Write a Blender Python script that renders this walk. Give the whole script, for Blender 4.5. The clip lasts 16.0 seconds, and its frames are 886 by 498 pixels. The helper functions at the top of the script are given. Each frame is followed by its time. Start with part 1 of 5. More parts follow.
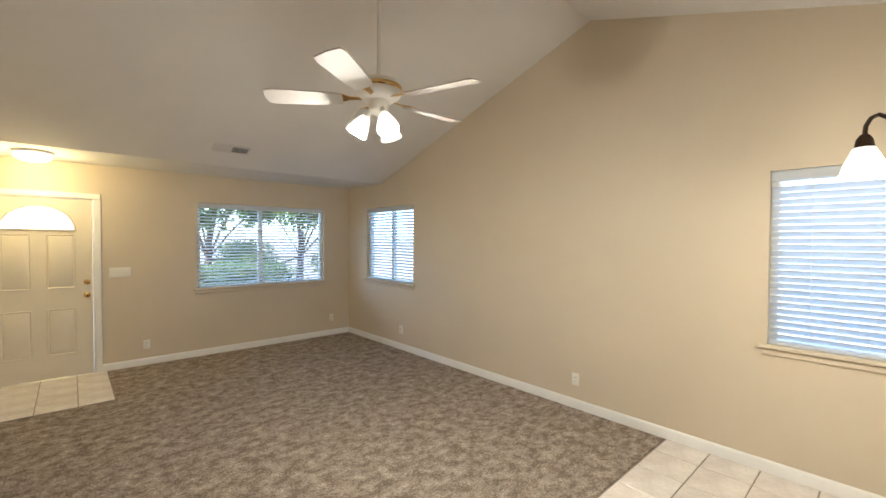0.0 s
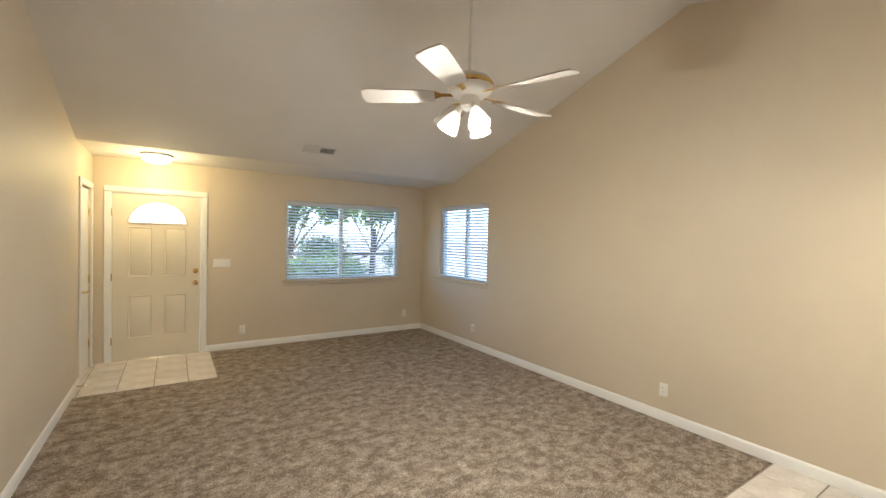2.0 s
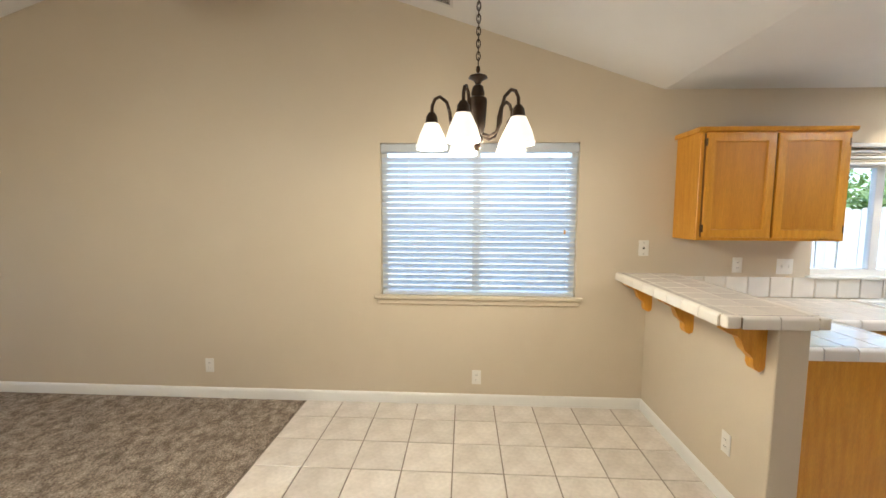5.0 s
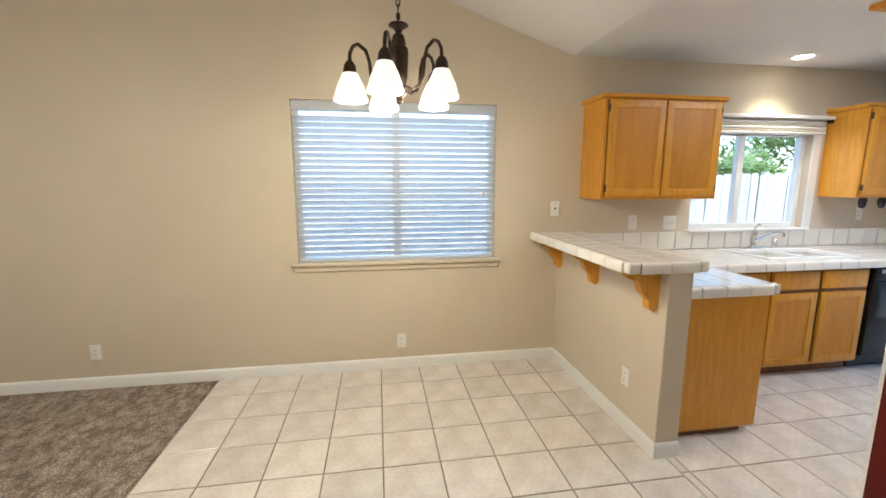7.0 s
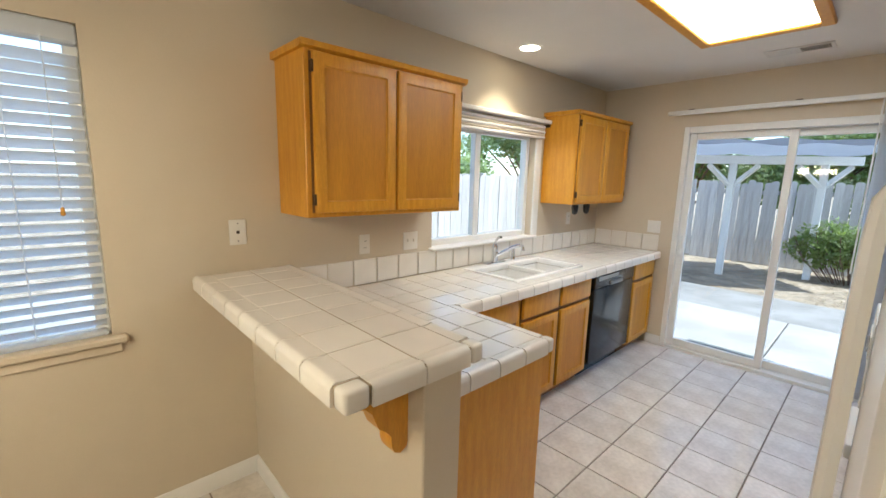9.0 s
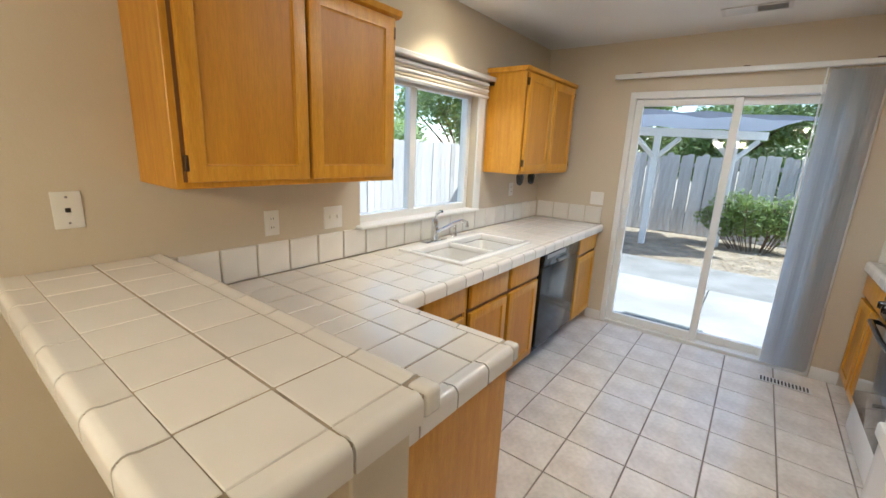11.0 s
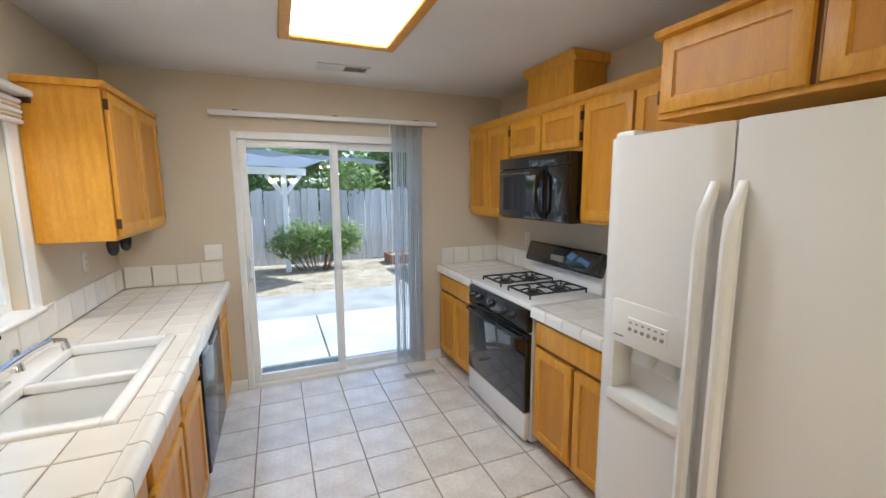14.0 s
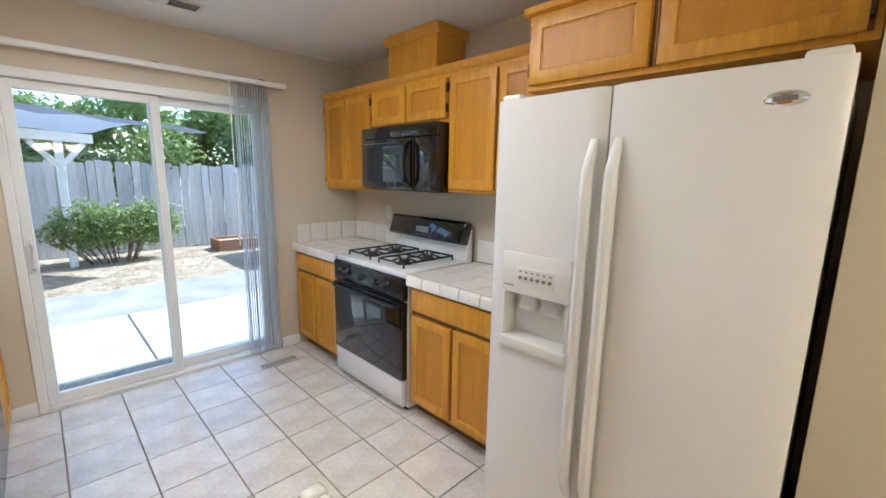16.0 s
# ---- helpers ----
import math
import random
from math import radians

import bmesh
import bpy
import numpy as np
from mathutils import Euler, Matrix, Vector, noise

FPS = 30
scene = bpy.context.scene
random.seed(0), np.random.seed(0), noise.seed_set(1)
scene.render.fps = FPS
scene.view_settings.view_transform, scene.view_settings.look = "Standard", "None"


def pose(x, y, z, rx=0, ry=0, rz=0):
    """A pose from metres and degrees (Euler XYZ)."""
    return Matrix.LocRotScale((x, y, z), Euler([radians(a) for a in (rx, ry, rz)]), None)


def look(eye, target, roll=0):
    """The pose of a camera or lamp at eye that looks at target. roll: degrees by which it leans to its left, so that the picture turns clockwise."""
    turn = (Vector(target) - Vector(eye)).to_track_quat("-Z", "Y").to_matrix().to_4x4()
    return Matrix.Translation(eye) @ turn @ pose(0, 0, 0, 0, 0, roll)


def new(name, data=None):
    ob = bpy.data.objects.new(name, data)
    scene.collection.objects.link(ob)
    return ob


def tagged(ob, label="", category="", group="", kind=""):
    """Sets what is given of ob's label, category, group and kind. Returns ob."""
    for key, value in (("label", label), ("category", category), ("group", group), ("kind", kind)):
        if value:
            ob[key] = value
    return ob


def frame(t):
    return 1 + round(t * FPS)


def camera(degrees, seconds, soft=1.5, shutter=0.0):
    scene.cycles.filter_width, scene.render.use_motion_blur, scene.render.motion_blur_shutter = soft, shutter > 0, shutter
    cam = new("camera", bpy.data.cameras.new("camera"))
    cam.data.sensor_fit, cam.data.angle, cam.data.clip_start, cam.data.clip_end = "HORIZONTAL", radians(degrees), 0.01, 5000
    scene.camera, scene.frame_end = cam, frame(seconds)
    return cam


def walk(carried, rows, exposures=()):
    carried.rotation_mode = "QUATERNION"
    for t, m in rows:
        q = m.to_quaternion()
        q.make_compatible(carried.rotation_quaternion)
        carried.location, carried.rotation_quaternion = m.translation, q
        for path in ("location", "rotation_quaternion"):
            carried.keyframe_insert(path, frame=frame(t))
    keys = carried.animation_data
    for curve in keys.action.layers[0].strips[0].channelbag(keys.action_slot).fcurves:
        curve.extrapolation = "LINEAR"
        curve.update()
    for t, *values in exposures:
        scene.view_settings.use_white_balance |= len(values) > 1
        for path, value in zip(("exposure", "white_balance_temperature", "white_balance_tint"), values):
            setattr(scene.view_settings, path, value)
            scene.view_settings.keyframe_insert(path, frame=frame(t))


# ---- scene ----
cam = camera(94.3, 16.0)
PATH = [
    (0, (0.12, 0.082, 1.588), (1.462, 1.564, 1.545), 0.3),
    (0.5, (0.086, 0.103, 1.624), (1.303, 1.69, 1.648), 0.5),
    (1, (0.029, 0.145, 1.599), (1.163, 1.792, 1.586), 1.0),
    (1.5, (0.017, 0.155, 1.56), (1.106, 1.831, 1.523), 1.2),
    (2, (0.02, 0.167, 1.559), (1.115, 1.84, 1.514), 1.3),
    (2.5, (0.028, 0.167, 1.579), (1.189, 1.795, 1.524), 0.9),
    (3, (0.057, 0.143, 1.593), (1.41, 1.615, 1.544), 0.7),
    (3.5, (0.164, 0.055, 1.614), (1.782, 1.229, 1.561), 0.4),
    (4, (0.298, -0.061, 1.613), (2.149, 0.693, 1.539), 0.3),
    (4.5, (0.404, 0.005, 1.567), (2.379, 0.298, 1.46), 0.5),
    (4.7, (0.457, 0.013, 1.557), (2.443, 0.207, 1.418), 0.4),
    (6.8, (0.479, 0.074, 1.502), (2.443, -0.138, 1.19), -0.1),
    (7, (0.494, 0.069, 1.488), (2.444, -0.239, 1.167), -0.0),
    (7.5, (0.691, -0.01, 1.447), (2.579, -0.561, 1.083), 0.0),
    (8, (0.992, -0.288, 1.474), (2.767, -1.149, 1.144), 0.2),
    (8.5, (1.355, -0.507, 1.507), (2.946, -1.673, 1.175), 0.7),
    (9, (1.581, -0.743, 1.554), (3.02, -2.09, 1.213), 1.4),
    (9.5, (1.705, -0.963, 1.55), (3.01, -2.435, 1.19), 1.6),
    (9.7, (1.761, -0.996, 1.538), (3.021, -2.503, 1.162), 1.7),
    (11.8, (1.917, -1.045, 1.52), (3.055, -2.612, 1.021), 2.3),
    (12, (1.92, -1.051, 1.524), (3.028, -2.642, 1.034), 2.0),
    (12.5, (2.011, -1.09, 1.54), (2.884, -2.832, 1.09), 0.8),
    (13, (2.338, -1.083, 1.536), (2.771, -2.99, 1.113), -0.2),
    (13.5, (2.526, -1.178, 1.557), (2.407, -3.141, 1.196), -0.9),
    (14, (2.613, -1.373, 1.6), (1.87, -3.208, 1.317), -0.3),
    (14.5, (2.651, -1.474, 1.586), (1.402, -3.026, 1.407), 1.1),
    (15, (2.744, -1.512, 1.563), (1.407, -2.981, 1.334), -0.3),
    (15.5, (2.768, -1.525, 1.513), (1.391, -2.94, 1.193), 0.5),
    (16, (2.772, -1.518, 1.502), (1.386, -2.917, 1.151), 1.1),
]
EXPOSURES = [(0, 2.3, 5350, 8), (1.5, 2.35, 5350, 8), (3.0, 2.3, 5400, 8), (4.0, 2.15, 5450, 8), (7.0, 2.0, 5350, 8), (8.0, 1.8, 5550, 8), (9.0, 1.8, 5700, 7), (12.5, 1.8, 5750, 7), (13.5, 1.8, 5600, 7), (14.5, 2.0, 5450, 7), (16, 2.05, 5450, 7)]
walk(cam, [(t, look(eye, target, roll)) for t, eye, target, roll in PATH], EXPOSURES)

# ---- light ----
world = bpy.data.worlds.new("world")
scene.world = world
world.use_nodes = True
wn = world.node_tree.nodes
sky = wn.new("ShaderNodeTexSky")
sky.sky_type = "NISHITA"
sky.sun_disc = False
sky.sun_elevation, sky.sun_rotation = radians(54), radians(277)
world.node_tree.links.new(sky.outputs[0], wn["Background"].inputs[0])
wn["Background"].inputs[1].default_value = 0.15
sun_data = bpy.data.lights.new("sun", "SUN")
sun_data.energy, sun_data.angle, sun_data.color = 2.6, radians(0.6), (1.0, 0.95, 0.87)
sun = new("sun", sun_data)
sun.matrix_world = look((-9.5, 1.1, 13.2), (0, 0, 0))


def lamp(name, place, watts, radius, colour):
    d = bpy.data.lights.new(name, "POINT")
    d.energy, d.shadow_soft_size, d.color = watts, radius, colour
    ob = new(name, d)
    ob.location = place
    return ob


# ---- materials ----
def mat(name, colour, rough=0.5, metal=0.0, var=0.06, scale=6.0, fine=0.0, fine_scale=250.0, bump=0.0, bump_scale=200.0,
        second=None, spread=(0.35, 0.65), rand=0.0, coat=0.0, stretch=(1, 1, 1), spec=0.5, bump_dist=0.002, crisp=0.5):
    """A painted or natural surface: broad variation, fine grain, relief, and a shade of its own for each piece."""
    m = bpy.data.materials.new(name)
    m.use_nodes = True
    nt = m.node_tree
    n, l = nt.nodes, nt.links
    b = n["Principled BSDF"]
    b.inputs["Roughness"].default_value, b.inputs["Metallic"].default_value = rough, metal
    b.inputs["Coat Weight"].default_value = coat
    b.inputs["Specular IOR Level"].default_value = spec
    tc = n.new("ShaderNodeTexCoord")
    mp = n.new("ShaderNodeMapping")
    mp.inputs["Scale"].default_value = stretch
    l.new(tc.outputs["Object"], mp.inputs[0])
    big = n.new("ShaderNodeTexNoise")
    big.inputs["Scale"].default_value, big.inputs["Detail"].default_value = scale, 6
    big.inputs["Roughness"].default_value = crisp
    l.new(mp.outputs[0], big.inputs[0])
    ramp = n.new("ShaderNodeValToRGB")
    other = second or tuple(c * (1 - 2 * var) for c in colour)
    ramp.color_ramp.elements[0].position, ramp.color_ramp.elements[1].position = spread
    ramp.color_ramp.elements[0].color, ramp.color_ramp.elements[1].color = (*other, 1), (*colour, 1)
    l.new(big.outputs[0], ramp.inputs[0])
    out = ramp.outputs[0]
    if fine:
        small = n.new("ShaderNodeTexNoise")
        small.inputs["Scale"].default_value, small.inputs["Detail"].default_value = fine_scale, 3
        l.new(mp.outputs[0], small.inputs[0])
        hv = n.new("ShaderNodeHueSaturation")
        mr = n.new("ShaderNodeMapRange")
        mr.inputs[1].default_value, mr.inputs[2].default_value = 0.3, 0.7
        mr.inputs[3].default_value, mr.inputs[4].default_value = 1 - fine, 1 + fine
        l.new(small.outputs[0], mr.inputs[0])
        l.new(mr.outputs[0], hv.inputs["Value"])
        l.new(out, hv.inputs["Color"])
        out = hv.outputs[0]
    if rand:
        oi = n.new("ShaderNodeObjectInfo")
        hv = n.new("ShaderNodeHueSaturation")
        mr = n.new("ShaderNodeMapRange")
        mr.inputs[3].default_value, mr.inputs[4].default_value = 1 - rand, 1 + rand
        l.new(oi.outputs["Random"], mr.inputs[0])
        l.new(mr.outputs[0], hv.inputs["Value"])
        l.new(out, hv.inputs["Color"])
        out = hv.outputs[0]
    l.new(out, b.inputs["Base Color"])
    if bump:
        tex = n.new("ShaderNodeTexNoise")
        tex.inputs["Scale"].default_value, tex.inputs["Detail"].default_value = bump_scale, 4
        l.new(mp.outputs[0], tex.inputs[0])
        bp = n.new("ShaderNodeBump")
        bp.inputs["Strength"].default_value, bp.inputs["Distance"].default_value = bump, bump_dist
        l.new(tex.outputs[0], bp.inputs["Height"])
        l.new(bp.outputs[0], b.inputs["Normal"])
    return m


def glow(name, colour, strength):
    m = bpy.data.materials.new(name)
    m.use_nodes = True
    b = m.node_tree.nodes["Principled BSDF"]
    b.inputs["Base Color"].default_value = (0.9, 0.88, 0.82, 1)
    b.inputs["Roughness"].default_value = 0.3
    b.inputs["Emission Color"].default_value = (*colour, 1)
    b.inputs["Emission Strength"].default_value = strength
    return m


def glass_pane(name, tint=(0.97, 0.99, 0.98)):
    m = bpy.data.materials.new(name)
    m.use_nodes = True
    nt = m.node_tree
    n, l = nt.nodes, nt.links
    n.remove(n["Principled BSDF"])
    tr, gl, mx, fr = n.new("ShaderNodeBsdfTransparent"), n.new("ShaderNodeBsdfGlossy"), n.new("ShaderNodeMixShader"), n.new("ShaderNodeLayerWeight")
    pw, ad = n.new("ShaderNodeMath"), n.new("ShaderNodeMath")
    pw.operation, pw.inputs[1].default_value = "POWER", 4.0
    ad.operation, ad.inputs[1].default_value, ad.inputs[2].default_value = "MULTIPLY_ADD", 0.3, 0.025
    tr.inputs[0].default_value = (*tint, 1)
    gl.inputs["Roughness"].default_value = 0.02
    fr.inputs[0].default_value = 0.5
    l.new(fr.outputs["Facing"], pw.inputs[0])
    l.new(pw.outputs[0], ad.inputs[0])
    l.new(ad.outputs[0], mx.inputs[0])
    l.new(tr.outputs[0], mx.inputs[1])
    l.new(gl.outputs[0], mx.inputs[2])
    l.new(mx.outputs[0], n["Material Output"].inputs[0])
    return m


def translucent(m, share, colour):
    """Lets part of the light that falls on one side shine through to the other."""
    n, l = m.node_tree.nodes, m.node_tree.links
    tr, mx = n.new("ShaderNodeBsdfTranslucent"), n.new("ShaderNodeMixShader")
    tr.inputs[0].default_value, mx.inputs[0].default_value = (*colour, 1), share
    l.new(n["Principled BSDF"].outputs[0], mx.inputs[1])
    l.new(tr.outputs[0], mx.inputs[2])
    l.new(mx.outputs[0], n["Material Output"].inputs[0])
    return m


def leafy(m):
    return translucent(m, 0.4, (0.26, 0.38, 0.07))


WALL = mat("wall_paint", (0.61, 0.53, 0.405), 0.55, var=0.02, scale=1.2, fine=0.02, bump=0.25, bump_scale=90)
RED = mat("red_paint", (0.11, 0.007, 0.004), 0.6, spec=0.2, var=0.05, scale=2, bump=0.2, bump_scale=90)
CEIL = mat("ceiling_paint", (0.74, 0.72, 0.69), 0.8, var=0.02, scale=2, bump=0.5, bump_scale=60)
TRIM = mat("trim_paint", (0.80, 0.79, 0.76), 0.35, var=0.02, scale=4)
DOORP = mat("door_paint", (0.70, 0.64, 0.52), 0.4, var=0.02, scale=3)
CARPET = mat("carpet", (0.62, 0.525, 0.425), 0.95, second=(0.215, 0.172, 0.135), spread=(0.42, 0.68), scale=9, crisp=0.86, fine=0.5, fine_scale=90,
             bump=1.0, bump_scale=110, spec=0.1, bump_dist=0.015, stretch=(1.0, 1.15, 1.0))
FTILE = mat("floor_tile", (0.76, 0.71, 0.65), 0.10, second=(0.64, 0.58, 0.52), scale=5, fine=0.06, fine_scale=40, bump=0.07, bump_scale=14, rand=0.07)
GROUT = mat("floor_grout", (0.30, 0.25, 0.20), 0.9, var=0.15, scale=9, bump=0.5)
CTILE = mat("counter_tile", (0.80, 0.76, 0.69), 0.16, var=0.025, scale=5, rand=0.03, bump=0.05, bump_scale=12)
CGROUT = mat("counter_grout", (0.42, 0.34, 0.235), 0.9, var=0.2, scale=20)
OAK = mat("honey_oak", (0.69, 0.345, 0.026), 0.38, second=(0.57, 0.245, 0.012), spread=(0.3, 0.75), scale=7, fine=0.10, fine_scale=55, bump=0.10, bump_scale=120,
          stretch=(6, 6, 0.7), rand=0.05, coat=0.04)
OAKV = mat("oak_veneer", (0.58, 0.26, 0.013), 0.42, second=(0.47, 0.19, 0.009), spread=(0.3, 0.75), scale=4, fine=0.08, fine_scale=45, bump=0.06, bump_scale=120,
           stretch=(5, 5, 0.5), rand=0.05)
# dark tone for the shade painted beside cabinet fronts; toe kicks share it
OAKD = mat("oak_shadow_gap", (0.20, 0.09, 0.025), 0.5, var=0.1, stretch=(6, 6, 0.7))
WHITE = mat("white_enamel", (0.78, 0.76, 0.73), 0.26, var=0.01, scale=2, bump=0.12, bump_scale=420)
WHITEP = mat("white_plastic", (0.78, 0.76, 0.71), 0.35, var=0.02)
BLADE = mat("whitewashed_blade", (0.50, 0.47, 0.43), 0.5, var=0.06, scale=4)
VINYL = mat("white_vinyl", (0.80, 0.80, 0.78), 0.35, var=0.02, scale=3)
BLIND = translucent(mat("blind_slat", (0.80, 0.81, 0.82), 0.4, var=0.02, scale=3), 0.5, (0.88, 0.92, 0.96))
BLACK = mat("black_plastic", (0.012, 0.012, 0.013), 0.16, var=0.1)
BGLASS = mat("black_glass", (0.008, 0.008, 0.009), 0.03, var=0.05, coat=0.5)
IRON = mat("cast_iron", (0.02, 0.02, 0.02), 0.6, var=0.2, scale=30, bump=0.3)
CHROME = mat("chrome", (0.75, 0.76, 0.78), 0.08, 1.0, var=0.02)
STEEL = mat("grey_steel", (0.35, 0.35, 0.36), 0.3, 1.0, var=0.05)
BRASS = mat("brass", (0.72, 0.50, 0.18), 0.2, 1.0, var=0.05)
BRONZE = mat("dark_bronze", (0.06, 0.04, 0.028), 0.35, 0.7, var=0.15, scale=20)
BRONZE_L = mat("hinge_bronze", (0.10, 0.06, 0.03), 0.4, 0.8, var=0.1)
CERAMIC = mat("sink_ceramic", (0.86, 0.85, 0.82), 0.1, var=0.01)
VENTM = mat("vent_metal", (0.62, 0.60, 0.57), 0.4, var=0.03)
# near-black for shade painted in vents, slots and jacks; the gasket shares it
DARK = mat("dark_gap", (0.015, 0.014, 0.013), 0.8, var=0.1)
CONC = mat("concrete", (0.38, 0.37, 0.35), 0.9, second=(0.29, 0.28, 0.265), scale=1.6, fine=0.08, fine_scale=60, bump=0.3, bump_scale=80)
CONC_OLD = mat("old_concrete", (0.27, 0.265, 0.255), 0.9, second=(0.20, 0.195, 0.185), scale=2.2, fine=0.1, fine_scale=60, bump=0.3, bump_scale=80)
DIRT = mat("dirt", (0.36, 0.30, 0.225), 0.95, second=(0.22, 0.18, 0.13), scale=3, fine=0.35, fine_scale=28, bump=0.8, bump_scale=18, bump_dist=0.03)
FENCE = mat("weathered_fence_wood", (0.45, 0.435, 0.415), 0.85, second=(0.36, 0.34, 0.32), scale=5, stretch=(6, 6, 0.6), rand=0.16, bump=0.4, bump_scale=60)
LEAF = leafy(mat("leaf", (0.24, 0.31, 0.11), 0.5, second=(0.10, 0.155, 0.045), scale=3.5, fine=0.3, fine_scale=12))
LEAF_D = leafy(mat("leaf_dark", (0.20, 0.27, 0.11), 0.5, second=(0.08, 0.12, 0.04), scale=2.5, fine=0.3, fine_scale=12))
TWIG = mat("twig", (0.16, 0.10, 0.065), 0.9, var=0.2)
CANVAS = translucent(mat("shade_canvas", (0.17, 0.19, 0.24), 0.8, var=0.1, scale=2), 0.6, (0.42, 0.45, 0.50))
MATM = mat("door_mat", (0.10, 0.11, 0.11), 0.95, second=(0.2, 0.21, 0.2), scale=30, fine=0.3)
STUCCO = mat("exterior_stucco", (0.55, 0.52, 0.47), 0.9, var=0.06, bump=0.5, bump_scale=50)
ROOFM = mat("roof_shingle", (0.09, 0.085, 0.08), 0.9, var=0.2, scale=8, bump=0.5)
REDWOOD = mat("redwood_board", (0.30, 0.15, 0.08), 0.8, var=0.15, stretch=(0.5, 6, 6))
LOGO = mat("badge_grey", (0.30, 0.29, 0.28), 0.3, 0.6, var=0.02)
BLUEP = mat("blue_plastic", (0.25, 0.36, 0.42), 0.5, var=0.05)
WARM = (1.0, 0.80, 0.52)
SHADE = glow("lit_shade_glass", (1.0, 0.84, 0.60), 0.25)
SHADE_F = glow("lit_fan_glass", (1.0, 0.87, 0.66), 0.4)
BULB = glow("lit_bulb", (1.0, 0.88, 0.66), 6.0)
DOME = glow("lit_dome_glass", (1.0, 0.84, 0.50), 2.2)
PANEL = glow("lit_diffuser", (1.0, 0.95, 0.87), 3.6)
CANL = glow("lit_can", (1.0, 0.83, 0.55), 6.0)
PANE = glass_pane("window_glass")


# ---- mesh helpers ----
def box(bm, lo, hi, bevel=0.0, seg=1):
    """A box between two corners, with rounded edges, added to bm. Returns its faces."""
    t = bmesh.new()
    bmesh.ops.create_cube(t, size=1.0)
    size = [max(abs(b - a), 1e-4) for a, b in zip(lo, hi)]
    mid = [(a + b) / 2 for a, b in zip(lo, hi)]
    bmesh.ops.transform(t, matrix=Matrix.Translation(mid) @ Matrix.Diagonal((*size, 1)), verts=t.verts)
    if bevel:
        bmesh.ops.bevel(t, geom=t.edges[:], offset=min(bevel, min(size) * 0.45), segments=seg, affect="EDGES", profile=0.5)
    merge(bm, t)
    return bm


def merge(bm, t, m=None):
    d = bpy.data.meshes.new("tmp")
    if m is not None:
        bmesh.ops.transform(t, matrix=m, verts=t.verts)
    t.to_mesh(d)
    t.free()
    bm.from_mesh(d)
    bpy.data.meshes.remove(d)
    return bm


def bx(lo, hi, bevel=0.0, seg=1):
    return box(bmesh.new(), lo, hi, bevel, seg)


def cyl(bm, a, b, r0, r1=None, seg=20):
    a, b = Vector(a), Vector(b)
    t = bmesh.new()
    bmesh.ops.create_cone(t, cap_ends=True, segments=seg, radius1=r0, radius2=r0 if r1 is None else r1, depth=(b - a).length)
    return merge(bm, t, Matrix.Translation((a + b) / 2) @ (b - a).to_track_quat("Z", "Y").to_matrix().to_4x4())


def lathe(bm, profile, seg=28, m=None):
    """Turns a profile of (radius, z) about the z axis."""
    t = bmesh.new()
    rings = []
    for r, z in profile:
        rings.append([t.verts.new((r * math.cos(2 * math.pi * k / seg), r * math.sin(2 * math.pi * k / seg), z)) for k in range(seg)])
    for p, q in zip(rings, rings[1:]):
        for k in range(seg):
            t.faces.new((p[k], p[(k + 1) % seg], q[(k + 1) % seg], q[k]))
    bmesh.ops.remove_doubles(t, verts=t.verts, dist=1e-5)
    return merge(bm, t, m or Matrix())


def tube(bm, pts, r, seg=10):
    """A round bar along a line of points."""
    pts = [Vector(p) for p in pts]
    t = bmesh.new()
    rings = []
    for i, p in enumerate(pts):
        d = (pts[min(i + 1, len(pts) - 1)] - pts[max(i - 1, 0)]).normalized()
        q = d.to_track_quat("Z", "Y").to_matrix()
        rings.append([t.verts.new(p + q @ Vector((r * math.cos(2 * math.pi * k / seg), r * math.sin(2 * math.pi * k / seg), 0))) for k in range(seg)])
    for a, b in zip(rings, rings[1:]):
        best = min(range(seg), key=lambda s: (a[0].co - b[s].co).length)
        for k in range(seg):
            t.faces.new((a[k], a[(k + 1) % seg], b[(k + 1 + best) % seg], b[(k + best) % seg]))
    t.faces.new(rings[0])
    t.faces.new(rings[-1])
    bmesh.ops.recalc_face_normals(t, faces=t.faces)
    return merge(bm, t)


def prism(bm, outline, axis, a, b):
    """A flat outline in the plane across an axis, drawn out from a to b along it."""
    t = bmesh.new()
    def at(p, d):
        return (d, p[0], p[1]) if axis == "x" else (p[0], d, p[1]) if axis == "y" else (p[0], p[1], d)
    v0 = [t.verts.new(at(p, a)) for p in outline]
    v1 = [t.verts.new(at(p, b)) for p in outline]
    t.faces.new(v0)
    t.faces.new(v1)
    for k in range(len(outline)):
        t.faces.new((v0[k], v0[(k + 1) % len(outline)], v1[(k + 1) % len(outline)], v1[k]))
    bmesh.ops.recalc_face_normals(t, faces=t.faces)
    return merge(bm, t)


def mesh_of(name, bm, material, smooth=True):
    d = bpy.data.meshes.new(name)
    bm.to_mesh(d)
    bm.free()
    d.materials.append(material)
    if smooth:
        d.shade_smooth()
        d.set_sharp_from_angle(angle=radians(35))
    return d


def part(name, bm, material, parent=None, label=""):
    """One mesh object under a thing or a part, in its parent's own space."""
    ob = new(name, mesh_of(name, bm, material))
    if parent is not None:
        ob.parent = parent
    return tagged(ob, label)


def thing(name, label, category, m=None, group=""):
    ob = new(name)
    ob.empty_display_size = 0.05
    if m is not None:
        ob.matrix_basis = m
    return tagged(ob, label, category, group)


